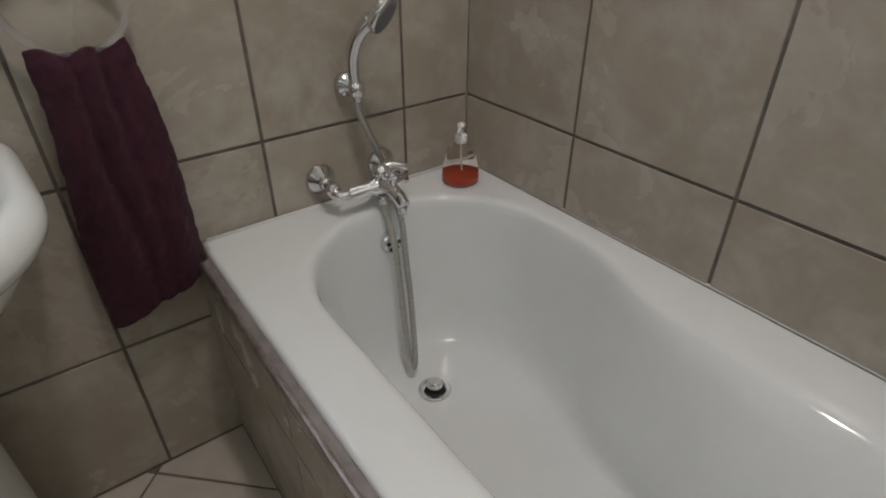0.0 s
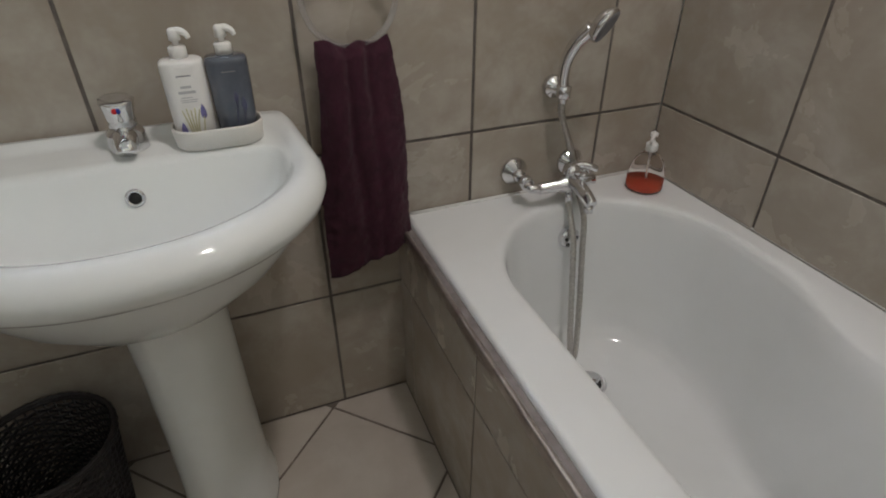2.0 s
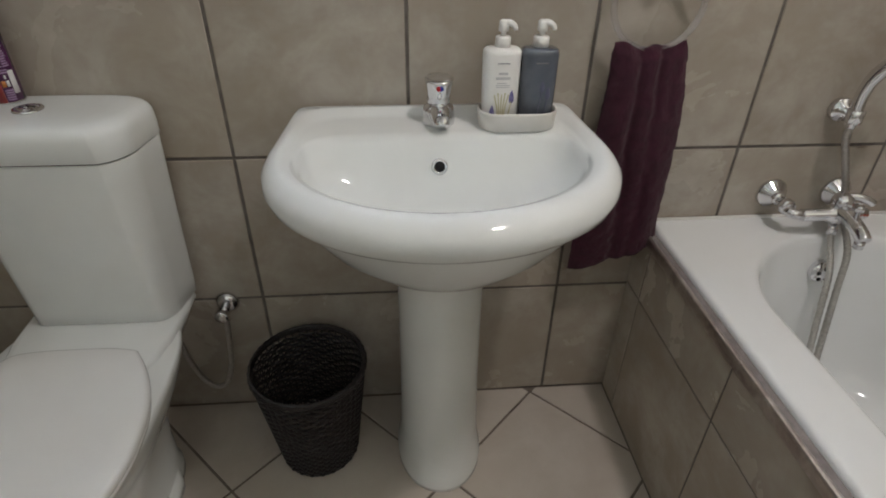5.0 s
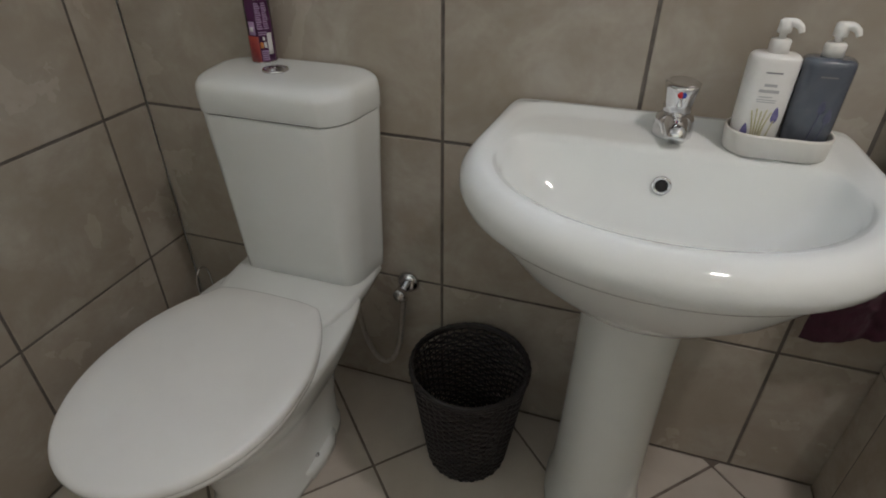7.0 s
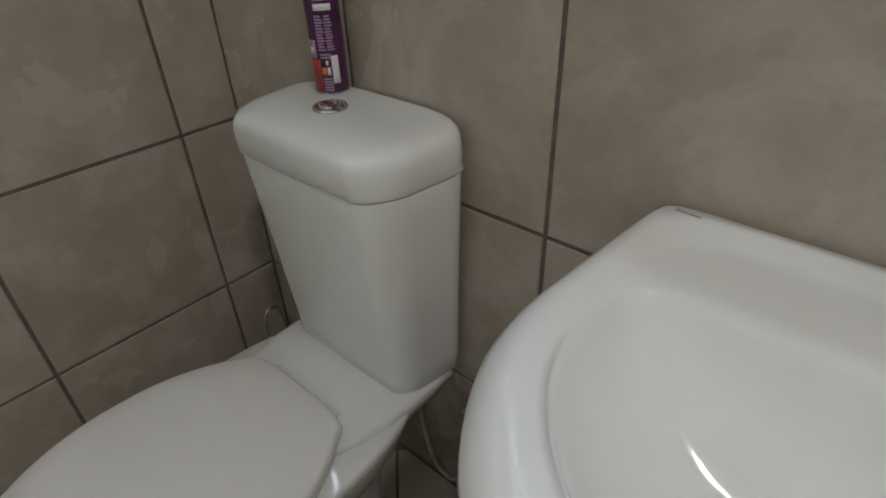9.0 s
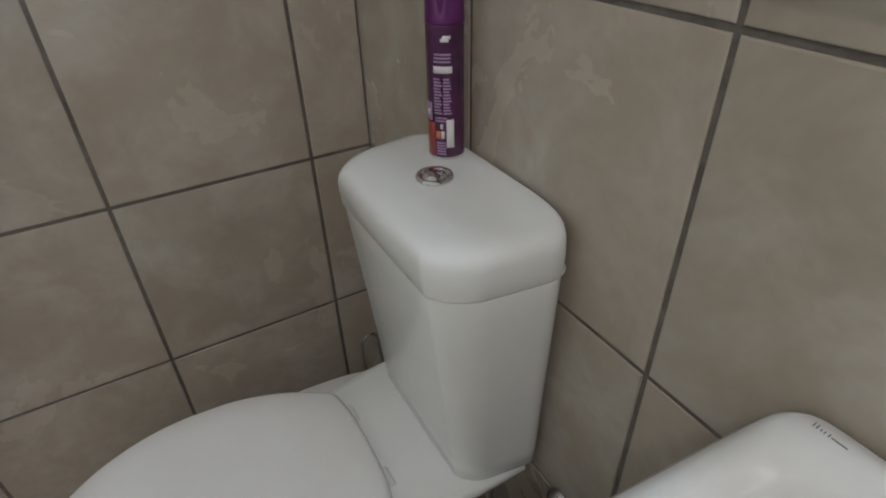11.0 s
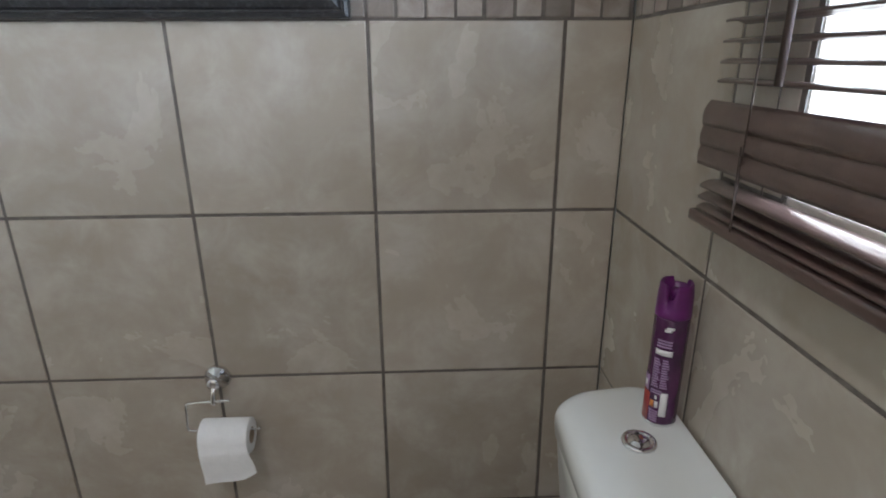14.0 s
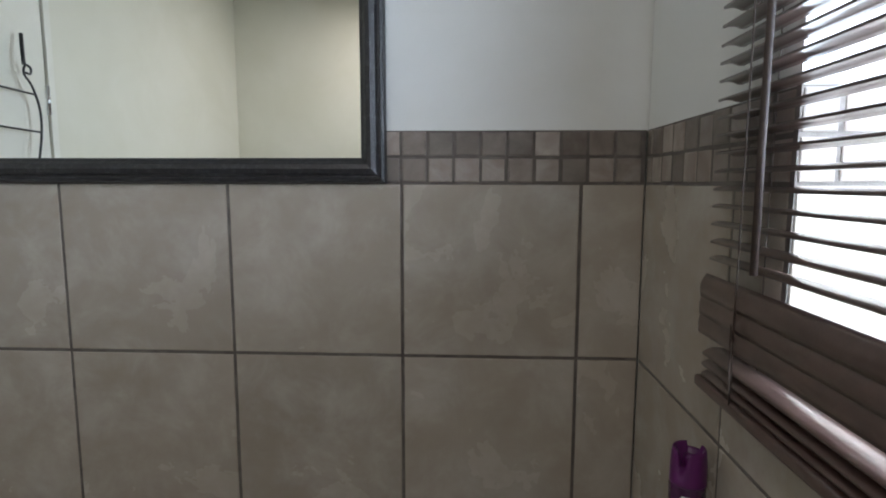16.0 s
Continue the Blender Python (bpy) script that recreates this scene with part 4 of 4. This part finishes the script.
def air_freshener():
    b = Vector((0.352, -0.036, 0.8015))
    ob = thing("air_freshener_can", b, "purple aerosol air freshener can standing on the cistern lid", "aerosol can")
    part("can", lathe([(0.0235, 0.0), (0.0256, 0.002), (0.0260, 0.006), (0.0260, 0.163), (0.0256, 0.166)], b, 40), PURPLE, ob)
    part("base_rim", lathe([(0.0239, 0.0005), (0.0264, 0.0008), (0.0267, 0.003), (0.0262, 0.005)], b, 40, "Z", False, False), CHROME, ob, "tin base rim")
    n = 96
    prof = [(0.0262, 0.165), (0.0263, 0.168), (0.0259, 0.19), (0.0243, 0.208), (0.0226, 0.213), (0.0196, 0.211), (0.019, 0.19), (0.004, 0.188)]
    rings = []
    for r, h in prof:
        ring = []
        for i in range(n):
            a = 2 * math.pi * i / n
            d = min(abs((a - 5.55 + math.pi) % (2 * math.pi) - math.pi), 9)
            hh = h
            if h > 0.2 and d < 0.4:
                hh = h - 0.021 * min(1.0, (0.4 - d) / 0.22)
            elif h > 0.2 and abs(d - math.pi) < 0.5:
                hh = h - 0.007
            ring.append(b + Vector((r * math.cos(a), r * math.sin(a), hh)))
        rings.append(ring)
    part("cap", loft(rings), PURPLE_CAP, ob, "purple plastic cap with notch")

    part("nozzle", lathe([(0.0075, 0.187), (0.0075, 0.2), (0.006, 0.203), (0.001, 0.2035)], b, 20), PURPLE_CAP, ob)

    def wrap(name, a0, a1, z0, z1, mat, label="", out=0.0266):
        """A printed patch that follows the can's curve; angles in degrees."""
        k = max(3, int(abs(a1 - a0) / 6))
        bm = bmesh.new()
        cols = []
        for i in range(k + 1):
            a = radians(a0 + 10 + (a1 - a0) * i / k)
            o = Vector((math.cos(a), math.sin(a), 0))
            cols.append([bm.verts.new(b + o * q + Vector((0, 0, z))) for q, z in ((out - 0.0006, z0), (out, z0), (out, z1), (out - 0.0006, z1))])
        for p, q in zip(cols[:-1], cols[1:]):
            for j in range(4):
                bm.faces.new((p[j], p[(j + 1) % 4], q[(j + 1) % 4], q[j]))
        bm.faces.new(cols[0])
        bm.faces.new(list(reversed(cols[-1])))
        part(name, bm, mat, ob, label)

    # back label: angles run with the side that faces the room
    wrap("red_panel", 205, 282, 0.004, 0.05, RED_PRINT, "red floral print", 0.0263)
    wrap("white_flower_print", 240, 272, 0.052, 0.075, LILAC)
    wrap("white_flower_print", 246, 264, 0.058, 0.066, WHITE_PRINT, "", 0.0267)
    wrap("white_banner", 283, 340, 0.112, 0.120, WHITE_PRINT)
    for r in range(3):
        wrap("text_line", 284 + r, 336, 0.124 + 0.0042 * r, 0.1262 + 0.0042 * r, LILAC)
    for r in range(12):
        z = 0.062 + 0.0038 * r
        wrap("text_line", 282, 308 - 3 * (r % 3), z, z + 0.0022, LILAC)
        wrap("text_line", 312, 337 - 2 * (r % 4), z, z + 0.0022, LILAC)
    for r in range(2):
        wrap("text_line", 284, 322, 0.052 + 0.0038 * r, 0.0542 + 0.0038 * r, LILAC)
    wrap("white_diamond", 301, 309, 0.043, 0.049, WHITE_PRINT)
    wrap("hazard_mark", 286, 300, 0.030, 0.040, ORANGE_PRINT)
    wrap("hazard_mark", 303, 314, 0.030, 0.040, WHITE_PRINT)
    for r in range(5):
        wrap("text_line", 287, 318, 0.008 + 0.0038 * r, 0.0102 + 0.0038 * r, LILAC)
    wrap("barcode_panel", 320, 344, 0.018, 0.055, WHITE_PRINT)
    wrap("brand_shape", 306, 330, 0.1475, 0.1515, WHITE_PRINT)
    wrap("brand_shape", 312, 336, 0.151, 0.1545, WHITE_PRINT)
    return ob


def paper_holder():
    ob = thing("toilet_paper_holder", (0, -0.787, 0.675), "chrome wall toilet paper holder with wire arm", "paper holder")
    part("wall_rose", lathe([(0.027, 0.0), (0.027, 0.004), (0.024, 0.01), (0.015, 0.016), (0.013, 0.03), (0.011, 0.034), (0.002, 0.035)], (0.001, -0.787, 0.675), 36, "X"), CHROME, ob)
    part("drop_post", tube([(0.026, -0.787, 0.672), (0.036, -0.787, 0.66), (0.04, -0.788, 0.645), (0.041, -0.788, 0.637)], 0.0055, 12, 5), CHROME, ob)
    part("wire_arm", tube([(0.042, -0.756, 0.645), (0.042, -0.79, 0.643), (0.043, -0.832, 0.641), (0.0435, -0.842, 0.636), (0.046, -0.842, 0.622), (0.049, -0.842, 0.6), (0.05, -0.842, 0.588), (0.05, -0.835, 0.582), (0.05, -0.79, 0.582), (0.05, -0.708, 0.582), (0.05, -0.702, 0.586)], 0.0026, 10, 5), CHROME, ob)
    return ob


def paper_roll():
    c = (0.05, -0.766, 0.568)
    ob = thing("toilet_paper_roll", c, "white toilet paper roll with a loose hanging sheet", "toilet roll")
    n, hl, ro, ri = 48, 0.048, 0.0355, 0.0165
    rings = []
    for r, y in ((ri, -hl), (ro - 0.002, -hl), (ro, -hl + 0.002), (ro, hl - 0.002), (ro - 0.002, hl), (ri, hl)):
        rings.append([Vector((c[0] + r * math.cos(2 * math.pi * i / n), c[1] + y, c[2] + r * math.sin(2 * math.pi * i / n))) for i in range(n)])
    part("roll", loft(rings, False, False), PAPER, ob)
    part("core", loft([[Vector((c[0] + r * math.cos(2 * math.pi * i / n), c[1] + y, c[2] + r * math.sin(2 * math.pi * i / n))) for i in range(n)] for r, y in ((ri, -hl), (ri, hl), (ri - 0.0012, hl), (ri - 0.0012, -hl))], False, False, True), CARD, ob, "brown cardboard core")
    pts = []
    for k in range(10):
        a = radians(100 - 12 * k)
        pts.append((c[0] + (ro + 0.0012) * math.cos(a), c[2] + (ro + 0.0012) * math.sin(a)))
    for k in range(1, 9):
        pts.append((c[0] + ro + 0.002 + 0.0025 * math.sin(k * 0.7), c[2] - 0.0098 * k + 0.002))
    bm = bmesh.new()
    front, back = [], []
    for k, (x, z) in enumerate(pts):
        ext = 0.0035 * max(0, k - 9)
        row, rowb = [], []
        for j in range(9):
            s = j / 8
            y = c[1] - hl + 0.001 + (2 * hl - 0.002) * s + ext * 0.35 * (s + 0.4)
            dz = -0.012 * (1 - s) * max(0, k - 9) / 8 + 0.008 * max(0, s - 0.8) * max(0, k - 9)
            row.append(bm.verts.new((x + 0.0012 * math.sin(j * 1.3 + k * 0.5), y, z + dz)))
            rowb.append(bm.verts.new((x - 0.0009 + 0.0012 * math.sin(j * 1.3 + k * 0.5), y, z + dz)))
        front.append(row)
        back.append(rowb)
    for k in range(len(pts) - 1):
        for j in range(8):
            bm.faces.new((front[k][j], front[k][j + 1], front[k + 1][j + 1], front[k + 1][j]))
            bm.faces.new((back[k][j], back[k + 1][j], back[k + 1][j + 1], back[k][j + 1]))
    part("loose_sheet", bm, PAPER, ob)
    return ob


# ---- mirror, window, blind ----
def wall_mirror():
    y0, y1, z0, z1 = -1.42, -0.479, 1.35, 2.05
    ob = thing("wall_mirror", (0, (y0 + y1) / 2, z0), "wall mirror in a worn black moulded frame", "mirror")
    part("glass", box(0.006, y0 + 0.04, z0 + 0.04, 0.012, y1 - 0.04, z1 - 0.04), MIRROR, ob, "silvered mirror glass", False)
    prof = [(0.0, 0.001), (0.0, 0.014), (0.002, 0.019), (0.008, 0.021), (0.010, 0.018), (0.013, 0.018), (0.017, 0.024), (0.026, 0.028), (0.034, 0.026), (0.040, 0.019), (0.043, 0.017), (0.046, 0.014), (0.046, 0.001)]
    corners = [(y0, z0, 1, 1), (y1, z0, -1, 1), (y1, z1, -1, -1), (y0, z1, 1, -1)]
    names = ("bottom_rail", "side_rail", "top_rail", "side_rail")
    for k in range(4):
        a, b = corners[k], corners[(k + 1) % 4]
        rings = [[Vector((0.0015 + w, q[0] + q[2] * d, q[1] + q[3] * d)) for d, w in prof] for q in (a, b)]
        part(names[k], loft(rings), BLACK_FRAME, ob, "", False)
    return ob


def window():
    x0, z0, x1, z1 = WIN
    ob = thing("window_1", ((x0 + x1) / 2, 0.19, z0), "white-framed window in a deep recess behind the blind", "window", "", "structure")
    f = 0.045
    for n, r in (("frame", (x0, z0, x0 + f, z1)), ("frame", (x1 - f, z0, x1, z1)), ("frame", (x0 + f, z0, x1 - f, z0 + f)), ("frame", (x0 + f, z1 - f, x1 - f, z1)), ("mullion", ((x0 + x1) / 2 - 0.02, z0 + f, (x0 + x1) / 2 + 0.02, z1 - f))):
        part(n, box(r[0], 0.17, r[1], r[2], 0.215, r[3], 0.004), FRAME_WHITE, ob, "", False)
    for a, b in ((x0 + f, (x0 + x1) / 2 - 0.02), ((x0 + x1) / 2 + 0.02, x1 - f)):
        g = part("pane", box(a, 0.19, z0 + f, b, 0.194, z1 - f), GLASS, ob, "clear glass", False)
        g.visible_shadow = False
    return ob


def reveal_left():
    """Left side of the window recess: tiles, two mosaic rows and paint above."""
    ob = local_part("window_reveal", slab([(0, WIN[1], 0.16, 1.447)], -0.011, -0.0022), GROUT, None)
    ob.matrix_world = Matrix(((0, 0, 1, WIN[0] + 0.009), (1, 0, 0, 0.0), (0, 1, 0, 0), (0, 0, 0, 1)))
    tagged(ob, "tiled side of the window recess with mosaic border", "window reveal", "", "structure")
    lay_tile(ob, "tile", (0, WIN[1], 0.16, 1.35), 0.004, TILE)
    for k in range(4):
        for r in (0, 1):
            lay_tile(ob, "mosaic_tile", (0.0497 * k - 0.01 if k else 0, 1.35 + 0.0485 * r, min(0.0497 * (k + 1) - 0.01, 0.16), 1.3985 + 0.0485 * r), 0.0045, MOSAIC, 0.002, 0.002)
    return ob


def sill():
    b = box(WIN[0], 0.0, WIN[1] - 0.006, WIN[2], 0.17, WIN[1] + 0.008, 0.003)
    return tagged(part("window_sill", b, TILE, None, smooth=False), "beige tiled window sill", "window sill", "", "structure")


def slat(name, ob, x0, x1, y, z, tilt, width=0.026):
    """A thin, slightly crowned wooden slat."""
    prof = []
    for k in range(7):
        s = k / 6 - 0.5
        prof.append((s * width, 0.0022 - 0.0032 * (2 * s) ** 2 + 0.0013))
    for k in range(6, -1, -1):
        s = k / 6 - 0.5
        prof.append((s * width, 0.0022 - 0.0032 * (2 * s) ** 2 - 0.0013))
    c, q = math.cos(radians(tilt)), math.sin(radians(tilt))
    rings = []
    for x, k in ((x0, 0.7), (x0 + 0.004, 1), ((x0 + x1) / 2, 1), (x1 - 0.004, 1), (x1, 0.7)):
        rings.append([Vector((x, y + (a * c - b * q) * k, z + (a * q + b * c) * k)) for a, b in prof])
    return part(name, loft(rings), BLIND, ob)


def venetian_blind():
    x0, x1, y = 0.360, 1.47, -0.0225
    ob = thing("venetian_blind", ((x0 + x1) / 2, y, 1.1), "dark brown wooden venetian blind, lower slats bunched shut", "blind")
    part("headrail", box(x0, -0.042, 2.13, x1, -0.004, 2.17, 0.003), BLIND, ob, "", False)
    part("bottom_rail", box(x0 - 0.006, -0.037, 1.097, x1 + 0.006, -0.008, 1.111, 0.004, 3), BLIND, ob, "", True)
    for z, tl in ((1.1165, 5), (1.130, 9), (1.1445, 13)):
        slat("slat", ob, x0, x1, y + 0.003, z, tl)
    for k in range(3):
        slat("slat", ob, x0 - 0.006, x1 + 0.006, y - 0.010, 1.181 + 0.0225 * k, 78, 0.029)
    n = 0
    z = 1.262
    while z < 2.12:
        slat("slat", ob, x0 + 0.012, x1 - 0.004, y, z, -2 + 3 * math.sin(n * 1.7))
        n += 1
        z += 0.0205
    for x in (0.45, 0.92, 1.37):
        for dy in (-0.0135, 0.0135):
            part("ladder_cord", tube([(x, y + dy, 1.11), (x + 0.001, y + dy * 1.05, 1.5), (x, y + dy, 2.14)], 0.0008, 6, 3), CORD, ob)
        part("lift_cord", tube([(x + 0.006, y - 0.017, 1.11), (x + 0.004, y - 0.019, 1.2), (x + 0.007, y - 0.017, 1.26), (x + 0.006, y - 0.016, 2.14)], 0.0009, 6, 4), CORD, ob)
    part("tilt_wand", tube([(0.505, -0.047, 1.262), (0.505, -0.047, 1.6), (0.504, -0.04, 2.13)], 0.0042, 6, 2), CORD, ob)
    return ob


def ceiling_lamp():
    x, y = LAMP
    ob = thing("ceiling_lamp", (x, y, H), "white oblong ceiling lamp with a flat diffuser", "ceiling lamp")
    part("housing", box(x - 0.15, y - 0.09, H - 0.05, x + 0.15, y + 0.09, H - 0.001, 0.012, 3), FRAME_WHITE, ob)
    for dx in (-0.15, 0.15):
        part("end_cap", box(x + dx - 0.006, y - 0.085, H - 0.055, x + dx + 0.006, y + 0.085, H - 0.001, 0.003), FRAME_WHITE, ob, "", False)
    return ob


def wire_rack():
    """Black wire rack that hangs on the door."""
    y = -D + 0.035
    ob = thing("wire_rack", (0.6, y, 1.3), "black wire rack with curled ends hanging on the door", "wire rack")
    part("side_wire", tube([(0.6, y, 1.36), (0.615, y, 1.42), (0.632, y, 1.5), (0.632, y, 1.57), (0.61, y, 1.63), (0.582, y, 1.665), (0.59, y, 1.69), (0.608, y, 1.685), (0.606, y, 1.668), (0.588, y, 1.668)], 0.0035, 8, 8), BLACK_WIRE, ob)
    part("side_wire", tube([(0.28, y, 1.36), (0.265, y, 1.42), (0.248, y, 1.5), (0.248, y, 1.57), (0.27, y, 1.63), (0.298, y, 1.665)], 0.0035, 8, 8), BLACK_WIRE, ob)
    for z, a in ((1.5, 0.632), (1.61, 0.618)):
        part("rung", tube([(0.88 - a, y, z + 0.012), (a, y, z)], 0.003, 8, 2), BLACK_WIRE, ob)
    part("hook", tube([(0.585, y, 1.69), (0.583, y, 1.72), (0.595, y - 0.01, 1.78)], 0.0055, 8, 4), BLACK_WIRE, ob)
    return ob


def door():
    x0, x1, z1 = 0.03, 0.735, 2.04
    ob = thing("door_1", ((x0 + x1) / 2, -D, 0), "closed cream-painted flush door", "door", "", "structure")
    part("leaf", box(x0 + 0.03, -D - 0.03, 0.005, x1 - 0.03, -D + 0.004, z1 - 0.03, 0.003), DOOR_PAINT, ob, "", False)
    for r in ((x0, 0, x0 + 0.027, z1), (x1 - 0.027, 0, x1, z1), (x0, z1 - 0.027, x1, z1)):
        part("door_frame", box(r[0], -D - 0.06, r[1], r[2], -D + 0.012, r[3], 0.003), DOOR_PAINT, ob, "", False)
    for z in (0.3, 1.56):
        part("hinge", lathe([(0.006, 0.0), (0.006, 0.09)], (x1 - 0.029, -D + 0.008, z), 12), CHROME, ob)
    part("door_handle", merged(lathe([(0.022, 0.0), (0.022, 0.008)], (x0 + 0.09, -D + 0.012, 1.0), 20, "Y"), tube([(x0 + 0.09, -D + 0.01, 1.0), (x0 + 0.09, -D + 0.05, 1.0), (x0 + 0.2, -D + 0.052, 1.0)], 0.008, 10, 4)), CHROME, ob)
    return ob


# ---- the room ----
wall("wall_back", Matrix(((1, 0, 0, 0), (0, 0, -1, 0), (0, 1, 0, 0), (0, 0, 0, 1))), W, XS, VS, "beige tiled wall with mosaic border and window", WIN, PAINT, -0.16, W + 0.16, 0.03)
wall("wall_left", Matrix(((0, 0, 1, 0), (1, 0, 0, -D), (0, 1, 0, 0), (0, 0, 0, 1))), D, [0, D - 1.46, D - 1.124, D - 0.788, D - 0.452, D - 0.116, D], VS, "beige tiled wall with mosaic border and white paint above", None, PAINT, 0, D, (D - 0.006) % 0.0497)
wall("wall_right", Matrix(((0, 0, -1, W), (-1, 0, 0, 0), (0, 1, 0, 0), (0, 0, 0, 1))), D, [0, 0.329, 0.658, 0.994, 1.33, D], VS, "beige tiled wall beside the bath, cream paint above", None, CREAM, 0, D, None)
wall("wall_rear", Matrix(((-1, 0, 0, W), (0, 0, 1, -D), (0, 1, 0, 0), (0, 0, 0, 1))), W, [0, 0.3, 0.636, 0.972, 1.308, 1.644, W], VS, "beige tiled rear wall with cream paint above", None, CREAM, -0.16, W + 0.16, None, 1.35, (W - 0.735, 0, W - 0.03, 2.04))
tagged(part("ceiling", box(-0.16, -D - 0.16, H, W + 0.16, 0.16, H + 0.1), CEIL, None, smooth=False), "plain white painted ceiling", "ceiling", "", "structure")
bathtub()
bath_panel()
panel_trim()
panel_ledge()
sealant()
window()
reveal_left()
sill()
door()

# ---- things ----
washbasin()
toilet()
venetian_blind()
wall_mirror()
towel_ring()
towel()
bath_mixer()
hand_shower()
soap_bottle()
basin_tap()
soap_tray()
pump_bottle(1.176, -0.086, 0.7682, WHITE_PLASTIC, "white lotion pump bottle with lavender print, in the tray", True, -0.35)
pump_bottle(1.239, -0.086, 0.7682, GREY_BOTTLE, "translucent grey-blue hand soap pump bottle in the tray", False, -0.35)
stop_valve()
toilet_brush()
waste_bin()
air_freshener().scale = (0.87, 0.87, 0.985)
paper_holder()
paper_roll()
ceiling_lamp()
wire_rack()


# ---- floor with diagonal tiles ----
def clip_poly(poly, x0, x1, y0, y1):
    for axis, lim, keep in ((0, x0, 1), (0, x1, -1), (1, y0, 1), (1, y1, -1)):
        out = []
        for p, q in zip(poly, poly[1:] + poly[:1]):
            dp, dq = keep * (p[axis] - lim), keep * (q[axis] - lim)
            if dp >= 0:
                out.append(p)
            if dp * dq < 0:
                t = dp / (dp - dq)
                out.append(p + (q - p) * t)
        poly = out
        if len(poly) < 3:
            return []
    return poly


def floor():
    ob = part("floor", box(-0.16, -D - 0.16, -0.12, W + 0.16, 0.16, -0.0025), FLOOR_GROUT, None, smooth=False)
    tagged(ob, "pale beige floor tiles laid diagonally with dark grout", "floor", "", "structure")
    e1, e2, o, g = Vector((1, -1)).normalized(), Vector((1, 1)).normalized(), Vector((0.611, -0.252)), 0.003
    for i in range(-8, 9):
        for j in range(-8, 9):
            q = [o + P * (i * e1 + j * e2) + e1 * a + e2 * b for a, b in ((g, g), (P - g, g), (P - g, P - g), (g, P - g))]
            q = clip_poly(q, 0.002, 1.521, -D + 0.002, -0.002)
            if len(q) < 3:
                continue
            c = sum(q, Vector((0, 0))) / len(q)
            if max((p - c).length for p in q) < 0.02:
                continue
            rings = [[Vector((p.x - c.x, p.y - c.y, z)) * 1 if k == 0 else Vector(((p.x - c.x) * k, (p.y - c.y) * k, z)) for p in q] for k, z in ((1.0, -0.009), (1.0, -0.0012), (0.994, 0.0))]
            t = local_part("floor_tile", loft(rings), FLOOR_TILE, ob)
            t.location = (c.x, c.y, random.uniform(-0.0005, 0))
    return ob


floor()
